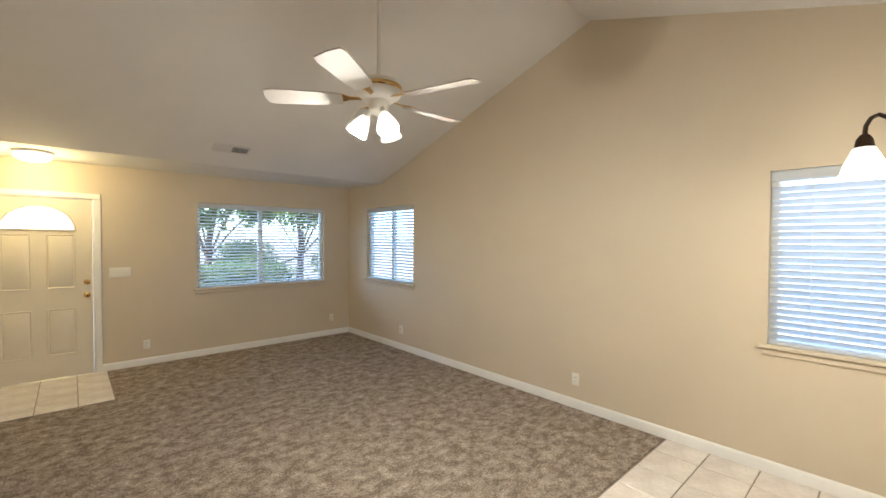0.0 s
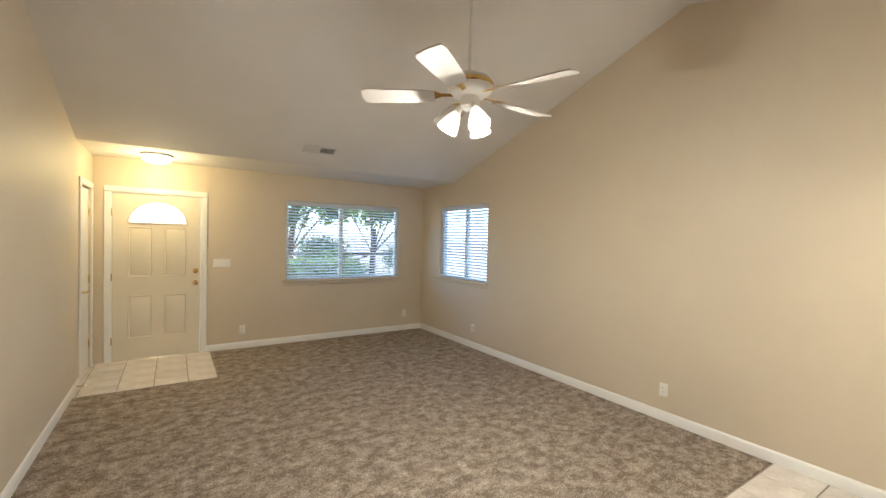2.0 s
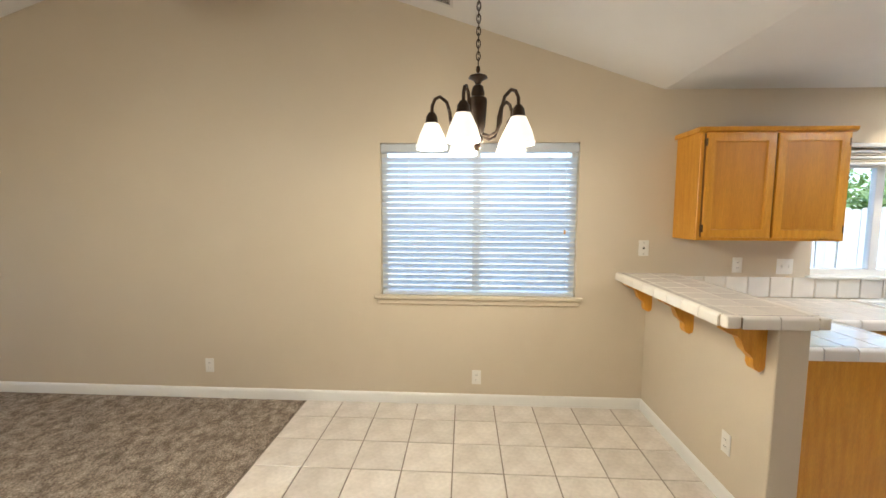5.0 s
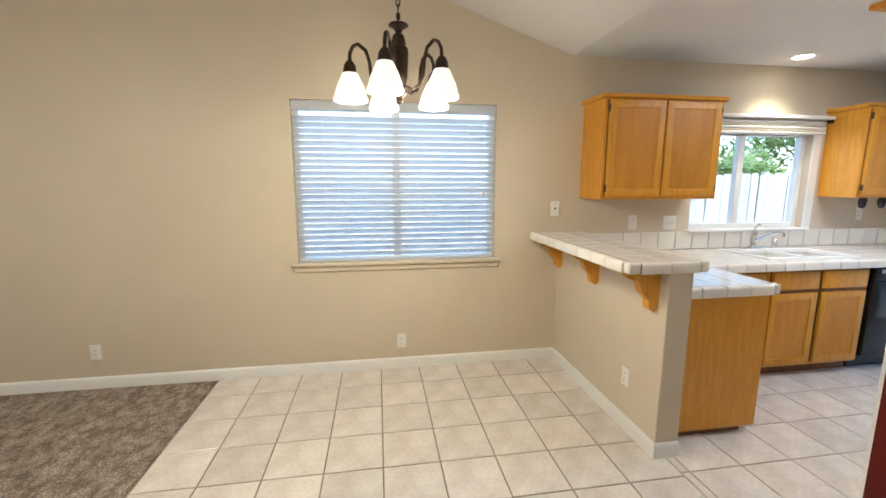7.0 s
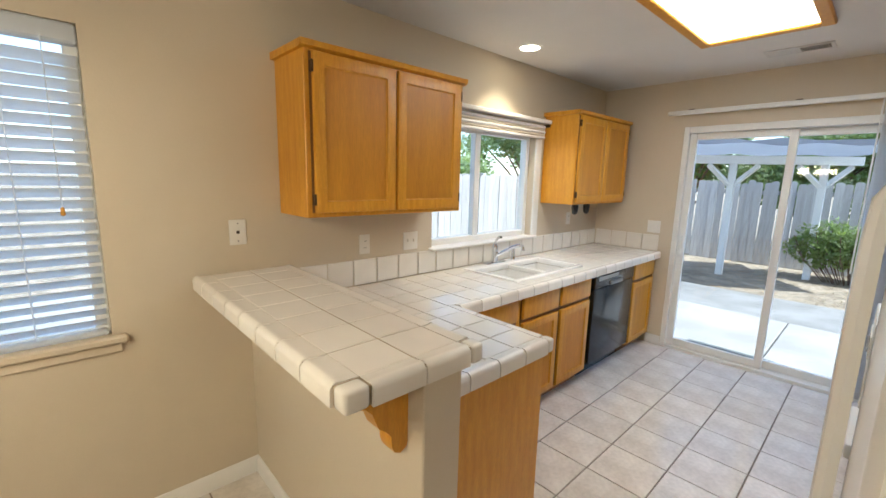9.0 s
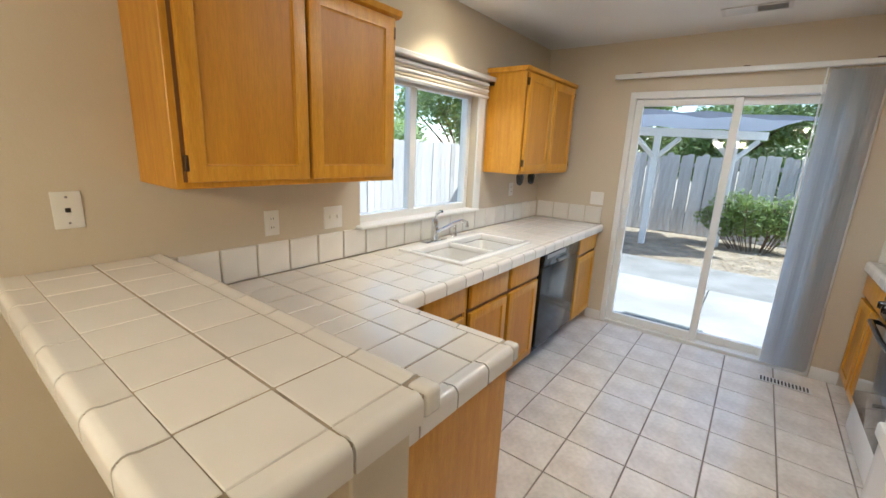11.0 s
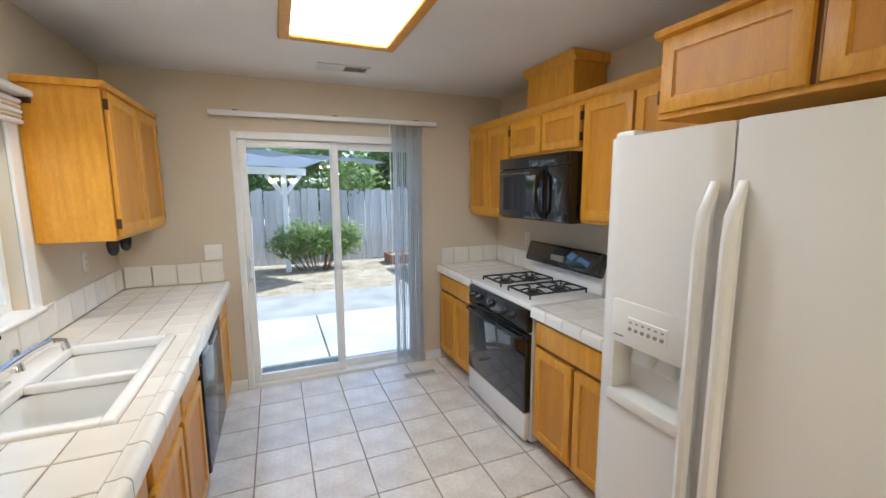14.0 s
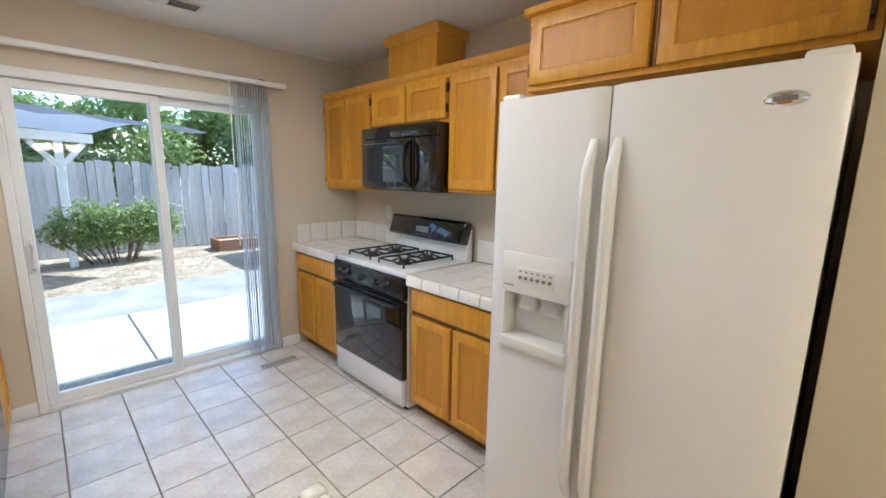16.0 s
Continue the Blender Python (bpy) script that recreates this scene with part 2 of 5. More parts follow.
def structure(name, bm, material, label="", category=""):
    ob = new(name, mesh_of(name, bm, material))
    return tagged(ob, label, category, kind="structure")


def panel(lo, hi, frame_w=0.055, sink=0.013, bevel=0.004, lip=0.008):
    """A door or drawer front in the local xz plane whose face looks to -y: rounded rim, flat frame, moulded lip, sunk panel."""
    x0, y0, z0 = lo
    x1, y1, z1 = hi
    steps = [(0.0, y1 - y0), (0.0, bevel), (bevel * 0.4, bevel * 0.35), (bevel * 1.3, 0.0)]
    if frame_w:
        steps += [(frame_w, 0.0), (frame_w + lip * 0.25, sink * 0.45), (frame_w + lip * 0.6, sink * 0.55), (frame_w + lip, sink)]
    bm = bmesh.new()
    rings = [[bm.verts.new(p) for p in ((x0 + i, y0 + d, z0 + i), (x1 - i, y0 + d, z0 + i), (x1 - i, y0 + d, z1 - i), (x0 + i, y0 + d, z1 - i))] for i, d in steps]
    for p, q in zip(rings, rings[1:]):
        for k in range(4):
            bm.faces.new((p[k], p[(k + 1) % 4], q[(k + 1) % 4], q[k]))
    bm.faces.new(rings[-1])
    bm.faces.new(rings[0][::-1])
    bmesh.ops.recalc_face_normals(bm, faces=bm.faces)
    return bm


def wall_mesh(axis, a, b, u0, u1, z0, z1, holes=()):
    """A wall from a to b across an axis, from u0 to u1 along it, with openings (u0, u1, z0, z1) right through it."""
    us = sorted({u0, u1, *(h[0] for h in holes), *(h[1] for h in holes)})
    zs = sorted({z0, z1, *(h[2] for h in holes), *(h[3] for h in holes)})
    def solid(i, j):
        if not (0 <= i < len(us) - 1 and 0 <= j < len(zs) - 1):
            return False
        u, z = (us[i] + us[i + 1]) / 2, (zs[j] + zs[j + 1]) / 2
        return not any(h[0] < u < h[1] and h[2] < z < h[3] for h in holes)
    bm = bmesh.new()
    def quad(*pts):
        bm.faces.new([bm.verts.new((d, u, z) if axis == "x" else (u, d, z)) for d, u, z in pts])
    for i in range(len(us) - 1):
        for j in range(len(zs) - 1):
            if not solid(i, j):
                continue
            p, q, r, s = us[i], us[i + 1], zs[j], zs[j + 1]
            for d in (a, b):
                quad((d, p, r), (d, q, r), (d, q, s), (d, p, s))
            if not solid(i - 1, j):
                quad((a, p, r), (b, p, r), (b, p, s), (a, p, s))
            if not solid(i + 1, j):
                quad((a, q, r), (b, q, r), (b, q, s), (a, q, s))
            if not solid(i, j - 1):
                quad((a, p, r), (b, p, r), (b, q, r), (a, q, r))
            if not solid(i, j + 1):
                quad((a, p, s), (b, p, s), (b, q, s), (a, q, s))
    bmesh.ops.remove_doubles(bm, verts=bm.verts, dist=1e-5)
    bmesh.ops.recalc_face_normals(bm, faces=bm.faces)
    return bm


# ---- the plan ----
EAST, NORTH, SOUTH, WEST, KWEST = 3.66, 6.405, -4.90, -0.78, 0.60
RIDGE_Y, RIDGE_Z, FLAT = 2.0, 3.60, 2.45
BREAK_S, BREAK_N = -1.45, 5.45
T = 0.14
NWIN = (1.38, 3.20, 0.90, 2.08)
SWIN = (4.605, 5.82, 0.95, 2.085)
DWIN = (-0.85, 0.67, 0.87, 2.07)
KWIN = (-3.72, -2.58, 1.08, 1.93)
SLIDER = (1.38, 2.90, 0.0, 2.05)
DOOR = (-0.615, 0.325, 0.0, 2.05)

bm = wall_mesh("x", EAST, EAST + T, SOUTH - T, NORTH + T, -0.15, FLAT, [SWIN, DWIN, KWIN])
prism(bm, [(BREAK_S - 0.4, FLAT), (BREAK_N + 0.4, FLAT), (BREAK_N, FLAT + 0.02), (RIDGE_Y, RIDGE_Z + 0.03), (BREAK_S, FLAT + 0.02)], "x", EAST, EAST + T)
structure("wall_east", bm, WALL, "beige painted long wall with three windows", "wall")
structure("wall_north", wall_mesh("y", NORTH, NORTH + T, WEST - T, EAST, -0.15, FLAT + 0.05, [NWIN, DOOR]), WALL, "beige painted entry wall with door and window", "wall")
structure("wall_south", wall_mesh("y", SOUTH - T, SOUTH, KWEST - T, EAST, -0.15, FLAT + 0.03, [SLIDER]), WALL, "beige painted kitchen wall with sliding door", "wall")
CLOSET = (5.66, 6.30, 0.0, 2.05)
bm = wall_mesh("x", WEST - T, WEST, -1.37, NORTH, -0.15, FLAT, [CLOSET])
prism(bm, [(-1.37, FLAT), (BREAK_N + 0.4, FLAT), (BREAK_N, FLAT + 0.02), (RIDGE_Y, RIDGE_Z + 0.03), (-1.37, FLAT + 0.05)], "x", WEST - T, WEST)
structure("wall_west", bm, WALL, "beige painted wall beside the entry", "wall")
structure("wall_kitchen_west", bx((KWEST - T, SOUTH, -0.15), (KWEST, -1.537, FLAT + 0.03)), WALL, "beige painted kitchen wall behind the stove", "wall")
structure("wall_stub", bx((WEST, -1.535, -0.15), (1.397, -1.372, FLAT + 0.03)), WALL, "beige wall end beside the refrigerator", "wall")
structure("wall_red", bx((WEST, -1.371, 0.0), (1.395, -1.367, FLAT + 0.02)), RED, "dark red painted accent wall", "wall")
bm = bx((2.325, -1.525, -0.15), (EAST - 0.001, -1.386, 1.035), 0.004)
structure("half_wall", bm, WALL, "beige half wall under the breakfast bar", "half wall")

# ceilings
bm = prism(bmesh.new(), [(RIDGE_Y, RIDGE_Z), (BREAK_S, FLAT), (BREAK_S, FLAT + 0.12), (RIDGE_Y, RIDGE_Z + 0.12), (BREAK_N, FLAT + 0.12), (BREAK_N, FLAT)], "x", WEST - T, EAST + T)
structure("ceiling_vault", bm, CEIL, "white textured vaulted ceiling", "ceiling")
structure("ceiling_kitchen", bx((WEST - T, SOUTH - T, FLAT), (EAST + T, BREAK_S - 0.0005, FLAT + 0.12)), CEIL, "white flat kitchen ceiling", "ceiling")
structure("ceiling_entry", bx((WEST - T, BREAK_N + 0.0005, FLAT), (EAST + T, NORTH + T, FLAT + 0.12)), CEIL, "white flat ceiling strip over the entry", "ceiling")
# unseen roof over the house, added so that its eaves block the sun
bm = prism(bmesh.new(), [(RIDGE_Y, 4.75), (SOUTH - 0.3, 2.68), (SOUTH - 0.3, 2.80), (RIDGE_Y, 4.9), (NORTH + 0.65, 2.95), (NORTH + 0.65, 2.83)], "x", -7.0, EAST + 0.55)
structure("roof", bm, ROOFM, "unseen dark shingled roof, added to keep sun off the openings", "roof")
# unseen walls and ceiling, added to close the house west of the rooms
structure("wall_closing", bx((-7.0, SOUTH - T, -0.15), (KWEST - T - 0.001, SOUTH, 2.6)), STUCCO, "unseen stucco outside wall, added to close the house", "wall")
structure("wall_closing", bx((-7.0, NORTH, -0.15), (WEST - T - 0.001, NORTH + T, 2.6)), STUCCO, "unseen stucco outside wall, added to close the house", "wall")
bm = bx((-7.0, SOUTH, 2.6), (WEST - T - 0.15, NORTH, 2.7))
structure("ceiling_closing", bm, CEIL, "unseen white ceiling, added to close the house to the west", "ceiling")

# floors
structure("floor_carpet", bx((WEST, 1.31, -0.12), (EAST, NORTH, 0.0)), CARPET, "brown mottled cut-pile carpet", "carpet")
structure("floor_carpet_west", bx((WEST, -1.367, -0.12), (0.62, 1.3095, 0.0)), CARPET, "brown mottled cut-pile carpet", "carpet")
floor = structure("floor", bx((0.62, SOUTH, -0.12), (EAST, 1.3095, -0.006)), GROUT, "tiled dining and kitchen floor with dark grout", "floor")
entry_floor = structure("floor_entry", bx((WEST, 5.21, -0.02), (0.43, NORTH, 0.003)), GROUT, "beige tiled entry floor", "floor")


def baseboard(p, q, height=0.088):
    """Along the floor from p to q, its face to the left of that way."""
    p, q = Vector((*p, 0)), Vector((*q, 0))
    d = (q - p).normalized()
    w = Vector((-d.y, d.x, 0))
    bm = bmesh.new()
    sec = [(0, 0), (0.014, 0), (0.014, height - 0.02), (0.008, height - 0.006), (0.003, height), (0, height)]
    a = [bm.verts.new(p + w * u + Vector((0, 0, z))) for u, z in sec]
    b = [bm.verts.new(q + w * u + Vector((0, 0, z))) for u, z in sec]
    bm.faces.new(a), bm.faces.new(b)
    for k in range(len(sec)):
        bm.faces.new((a[k], a[(k + 1) % 6], b[(k + 1) % 6], b[k]))
    bmesh.ops.recalc_face_normals(bm, faces=bm.faces)
    return structure("baseboard", bm, TRIM, "white painted baseboard", "baseboard")


baseboard((EAST, -1.386), (EAST, NORTH - 0.014))
baseboard((EAST, NORTH), (0.385, NORTH))
baseboard((WEST, NORTH - 0.05), (WEST, 6.36))
baseboard((WEST, 5.60), (WEST, -1.36))
baseboard((2.325, -1.386), (EAST - 0.015, -1.386))
baseboard((2.325, -1.525), (2.325, -1.372))
baseboard((2.905, SOUTH), (3.04, SOUTH))
baseboard((1.22, SOUTH), (1.375, SOUTH))
baseboard((1.397, -1.36), (1.397, -1.535))


# ---- windows and doors ----
def window(name, axis, wall_a, wall_b, hole, label, mid, sill=True, side=1):
    """A vinyl two-pane window set in the outer half of the wall. side: which way the room lies along the axis."""
    u0, u1, z0, z1 = hole
    w = tagged(new(name), label, "window", kind="structure")
    out = wall_b - 0.055 if side < 0 else wall_a + 0.055
    def b3(d0, d1, p, q, r, s, bevel=0.003):
        lo, hi = ((d0, p, r), (d1, q, s)) if axis == "x" else ((p, d0, r), (q, d1, s))
        return bx(lo, hi, bevel)
    a, b = out - 0.03, out + 0.03
    fw = 0.045
    bm = b3(a, b, u0, u0 + fw, z0, z1)
    for q in (b3(a, b, u1 - fw, u1, z0, z1), b3(a, b, u0 + fw, u1 - fw, z0, z0 + fw), b3(a, b, u0 + fw, u1 - fw, z1 - fw, z1), b3(a + 0.005, b - 0.005, mid - 0.03, mid + 0.03, z0 + fw, z1 - fw)):
        merge(bm, q)
    part("window_frame", bm, VINYL, w)
    for p, q in ((u0 + fw, mid - 0.03), (mid + 0.03, u1 - fw)):
        g = part("pane", b3(out - 0.003, out + 0.003, p, q, z0 + fw, z1 - fw, 0), PANE, w)
        g.visible_shadow = False
    if sill:
        room = wall_a if side < 0 else wall_b
        s0, s1 = sorted((room + side * 0.035, out - side * 0.03 * -1))
        part("window_sill", b3(s0, s1, u0, u1, z0, z0 + 0.018, 0.006), WALL, w)
        e0, e1 = sorted((room, room + side * 0.04))
        part("sill_nosing", b3(e0, e1, u0 - 0.05, u1 + 0.05, z0 - 0.012, z0 + 0.02, 0.008), WALL, w)
        e0, e1 = sorted((room, room + side * 0.018))
        part("apron", b3(e0, e1, u0 - 0.03, u1 + 0.03, z0 - 0.055, z0 - 0.013, 0.006), WALL, w)
    return w


window("window_1", "y", NORTH, NORTH + T, NWIN, "white vinyl slider window in the entry wall", 2.22, side=-1)
window("window_2", "x", EAST, EAST + T, SWIN, "small white vinyl window in the long wall", 5.18, side=-1)
window("window_3", "x", EAST, EAST + T, DWIN, "white vinyl dining room window", -0.08, side=-1)
window("window_4", "x", EAST, EAST + T, KWIN, "white vinyl window over the kitchen sink", -3.08, sill=False, side=-1)


def slat_mesh(length, width, tilt, along):
    bm = bmesh.new()
    n = 5
    pts = []
    for k in range(n):
        s = (k / (n - 1) - 0.5)
        pts.append((s * width, 0.003 * (1 - 4 * s * s)))
    c, s_ = math.cos(tilt), math.sin(tilt)
    pts = [(u * c - v * s_, u * s_ + v * c) for u, v in pts]
    rows = []
    for e in (-length / 2, length / 2):
        for dz in (0.0, 0.0025):
            rows.append([bm.verts.new((e, u, v + dz) if along == "x" else (u, e, v + dz)) for u, v in pts])
    a, a2, b, b2 = rows
    for k in range(n - 1):
        bm.faces.new((a[k], a[k + 1], b[k + 1], b[k]))
        bm.faces.new((a2[k], b2[k], b2[k + 1], a2[k + 1]))
    bm.faces.new((a[0], b[0], b2[0], a2[0]))
    bm.faces.new((a[-1], a2[-1], b2[-1], b[-1]))
    bmesh.ops.recalc_face_normals(bm, faces=bm.faces)
    return mesh_of("slat", bm, BLIND)


def blind(hole, axis, at, tilt, label, top=0.06, bottom=0.02, pitch=0.0435):
    u0, u1, z0, z1 = hole
    mid, length = (u0 + u1) / 2, u1 - u0 - 0.02
    along = "y" if axis == "x" else "x"
    t = thing("window_blind", label, "blind", pose(at, mid, z0, 0, 0, 0) if axis == "x" else pose(mid, at, z0), "window blinds")
    def lb(d, l, r, s, bevel=0.004):
        return bx((-d, -l, r), (d, l, s), bevel) if axis == "x" else bx((-l, -d, r), (l, d, s), bevel)
    h = z1 - z0
    part("head_rail", lb(0.028, length / 2, h - top, h - 0.003), BLIND, t)
    part("valance", lb(0.032, length / 2 + 0.008, h - top - 0.012, h - 0.004, 0.008), BLIND, t)
    low = bottom + 0.03
    part("bottom_rail", lb(0.025, length / 2, bottom, bottom + 0.022, 0.006), BLIND, t)
    data = slat_mesh(length, 0.05, tilt, along)
    n = int((h - top - 0.02 - low) / pitch)
    for k in range(n):
        s = new("slat", data)
        s.parent, s.location = t, (0, 0, low + (k + 0.5) * pitch)
    for f in (-0.36, 0.36):
        c = [bmesh.new()]
        e = f * length
        for d in (-0.026, 0.026):
            p = (d, e, bottom + 0.02) if axis == "x" else (e, d, bottom + 0.02)
            q = (d, e, h - top) if axis == "x" else (e, d, h - top)
            cyl(c[0], p, q, 0.0016, seg=5)
        part("ladder_cord", c[0], BLIND, t)
    p = (-0.045, -length * 0.44, h - top) if axis == "x" else (-length * 0.44, -0.045, h - top)
    q = (-0.045, -length * 0.44, h * 0.45) if axis == "x" else (-length * 0.44, -0.045, h * 0.45)
    part("cord", cyl(bmesh.new(), p, q, 0.002, seg=6), BLIND, t)
    part("tassel", lathe(bmesh.new(), [(0.0, 0), (0.008, 0.004), (0.006, 0.03), (0.0, 0.036)], 10, Matrix.Translation(q) @ Matrix.Translation((0, 0, -0.03))), OAK, t, "small wooden cord tassel")
    return t


blind(NWIN, "y", NORTH + 0.03, radians(20), "white horizontal blind with open slats over the front window")
blind(SWIN, "x", EAST + 0.03, radians(-22), "white horizontal blind with open slats over the small window")
blind(DWIN, "x", EAST + 0.03, radians(-42), "white horizontal blind half closed over the dining window")

# raised shade and rail over the sink window
t = thing("roman_blind", "cream pleated blind drawn up over the sink window", "blind", pose(EAST, -3.2, 1.95))
part("rail", bx((-0.07, -0.69, 0.07), (-0.005, 0.69, 0.10), 0.006), VINYL, t)
part("bracket", bx((-0.06, -0.66, 0.045), (0.0, -0.63, 0.075), 0.003), BRONZE_L, t)
for k in range(5):
    part("pleat", bx((-0.045 + 0.004 * (k % 2), -0.60, -0.055 + k * 0.022), (-0.008 - 0.003 * (k % 2), 0.60, -0.035 + k * 0.022), 0.006), WALL if k % 2 else TRIM, t)
bm = bx((EAST - 0.016, -3.80, 1.06), (EAST - 0.001, -3.72, 1.98), 0.004)
part("casing", bm, TRIM, bpy.data.objects["window_4"])
part("ledge", bx((EAST - 0.05, -3.76, 1.062), (EAST + 0.10, -2.55, 1.082), 0.006), TRIM, bpy.data.objects["window_4"])

# front door
d = tagged(new("door_1"), "cream six-panel entry door with fanlight, closed", "door", kind="structure")
d.location = (-0.145, NORTH, 0)
W2 = 0.452
bm = bx((-W2, 0.01, 0.012), (W2, 0.052, 2.03), 0.003)
slab = part("door_leaf", bm, DOORP, d)
for x0, x1, z0, z1 in ((-0.30, -0.06, 1.02, 1.63), (0.06, 0.30, 1.02, 1.63), (-0.30, -0.06, 0.27, 0.79), (0.06, 0.30, 0.27, 0.79)):
    p = bx((x0, 0.0, z0), (x1, 0.012, z1), 0.004)
    p.normal_update()
    f = max((f for f in p.faces if f.normal.y < -0.9), key=lambda f: f.calc_area())
    bmesh.ops.inset_region(p, faces=[f], thickness=0.018, depth=-0.010)
    bmesh.ops.inset_region(p, faces=[f], thickness=0.02, depth=0.008)
    part("raised_panel", p, DOORP, slab)
arch = [(0.29 * math.cos(a), 1.685 + 0.255 * math.sin(a)) for a in np.linspace(0, math.pi, 22)]
FAN = mat("frosted_fanlight_glow", (0.85, 0.9, 0.92), 0.2, var=0.02)
# emission stands in for daylight behind the opaque fanlight glass
FAN.node_tree.nodes["Principled BSDF"].inputs["Emission Color"].default_value = (0.86, 0.95, 1.0, 1)
FAN.node_tree.nodes["Principled BSDF"].inputs["Emission Strength"].default_value = 0.35
part("fanlight", prism(bmesh.new(), arch, "y", 0.004, 0.012), FAN, slab, "half-round glass fanlight, daylight put in as glow")
bm = bmesh.new()
tube(bm, [(0.30 * math.cos(a), 0.006, 1.685 + 0.262 * math.sin(a)) for a in np.linspace(0, math.pi, 24)], 0.011, 8)
tube(bm, [(-0.305, 0.006, 1.68), (0.305, 0.006, 1.68)], 0.011, 8)
part("fanlight_rim", bm, DOORP, slab)
bm = bmesh.new()
for a in (0.3, 0.72, 1.0, 1.28, 1.7):
    ang = a * math.pi / 2
    tube(bm, [(0.08 * math.cos(ang), 0.003, 1.685 + 0.07 * math.sin(ang)), (0.285 * math.cos(ang), 0.003, 1.685 + 0.25 * math.sin(ang))], 0.004, 6)
tube(bm, [(0.085 * math.cos(a), 0.003, 1.685 + 0.07 * math.sin(a)) for a in np.linspace(0, math.pi, 14)], 0.004, 6)
part("fanlight_bars", bm, LOGO, slab)
knob = Matrix.Translation((0.40, 0.01, 0.93)) @ Matrix.Rotation(radians(90), 4, "X")
part("door_knob", lathe(bmesh.new(), [(0.0, 0), (0.03, 0), (0.03, 0.006), (0.012, 0.012), (0.012, 0.035), (0.026, 0.045), (0.028, 0.06), (0.018, 0.07), (0, 0.072)], 20, knob), BRASS, slab, "brass door knob")
part("deadbolt", lathe(bmesh.new(), [(0.0, 0), (0.03, 0), (0.03, 0.008), (0.014, 0.014), (0.012, 0.03), (0, 0.032)], 20, Matrix.Translation((0, 0, 0.15)) @ knob), BRASS, slab, "brass deadbolt")
for z in (0.25, 1.02, 1.80):
    part("hinge", cyl(bmesh.new(), (-W2 - 0.008, 0.004, z - 0.045), (-W2 - 0.008, 0.004, z + 0.045), 0.007, seg=10), BRASS, slab)
for lo, hi in (((-0.472, 0.0, 0.0), (W2 * -1 - 0.003, 0.13, 2.05)), ((W2 + 0.003, 0.0, 0.0), (0.472, 0.13, 2.05)), ((-0.455, 0.0, 2.033), (0.455, 0.13, 2.05))):
    part("jamb", bx(lo, hi), TRIM, d)
part("threshold", bx((-0.47, 0.0, -0.002), (0.47, 0.10, 0.012), 0.004), STEEL, d)
for lo, hi in (((-0.53, -0.018, 0.0), (-0.465, 0.0, 2.045)), ((0.465, -0.018, 0.0), (0.53, 0.0, 2.045)), ((-0.53, -0.019, 2.045), (0.53, 0.0, 2.11))):
    part("casing", bx(lo, hi, 0.006), TRIM, d)

# closet door in the west wall
d = tagged(new("door_2"), "white narrow closet door, closed", "door", kind="structure")
d.location = (WEST, 5.98, 0)
leaf = part("door_leaf", bx((-0.06, -0.32, 0.01), (-0.02, 0.32, 2.04), 0.003), TRIM, d)
for lo, hi in (((0.0, -0.385, 0.0), (0.017, -0.32, 2.05)), ((0.0, 0.32, 0.0), (0.017, 0.385, 2.05)), ((0.0, -0.385, 2.05), (0.018, 0.385, 2.115))):
    part("casing", bx(lo, hi, 0.005), TRIM, d)
for z in (0.28, 1.02, 1.78):
    part("hinge", cyl(bmesh.new(), (-0.012, 0.31, z - 0.045), (-0.012, 0.31, z + 0.045), 0.008, seg=10), BRASS, leaf)
part("door_handle", tube(bmesh.new(), [(-0.02, -0.25, 0.93), (0.03, -0.25, 0.93), (0.045, -0.24, 0.93), (0.045, -0.13, 0.93)], 0.009), BRASS, leaf, "brass lever handle")

# sliding glass door
d = tagged(new("door_3"), "white vinyl sliding glass patio door, closed", "door", kind="structure")
d.location = (2.14, SOUTH, 0)
def sl(lo, hi, name="door_frame", m=VINYL, b=0.004, parent=d):
    return part(name, bx(lo, hi, b), m, parent)
sl((0.715, -0.13, 0.0), (0.76, 0.012, 2.05))
sl((-0.76, -0.13, 0.0), (-0.715, 0.012, 2.05))
sl((-0.715, -0.13, 1.995), (0.715, 0.012, 2.05))
sl((-0.715, -0.13, -0.02), (0.715, 0.012, 0.028), "track")
for name, x0, x1, y in (("sliding_panel", -0.03, 0.715, -0.045), ("fixed_panel", -0.715, 0.03, -0.09)):
    bm = bx((x0, y - 0.018, 0.03), (x0 + 0.055, y + 0.018, 1.993), 0.004)
    for lo, hi in (((x1 - 0.055, y - 0.018, 0.03), (x1, y + 0.018, 1.993)), ((x0 + 0.055, y - 0.018, 0.03), (x1 - 0.055, y + 0.018, 0.095)), ((x0 + 0.055, y - 0.018, 1.938), (x1 - 0.055, y + 0.018, 1.993))):
        box(bm, lo, hi, 0.004)
    p = part(name, bm, VINYL, d)
    g = part("pane", bx((x0 + 0.055, y - 0.003, 0.095), (x1 - 0.055, y + 0.003, 1.938)), PANE, p)
    g.visible_shadow = False
    if name == "sliding_panel":
        part("handle", tube(bmesh.new(), [(x1 - 0.03, y + 0.018, 0.90), (x1 - 0.035, y + 0.06, 0.92), (x1 - 0.035, y + 0.06, 1.06), (x1 - 0.03, y + 0.018, 1.08)], 0.010), VINYL, p)
        part("handle_plate", bx((x1 - 0.05, y + 0.018, 0.88), (x1 - 0.012, y + 0.026, 1.10), 0.003), VINYL, p)

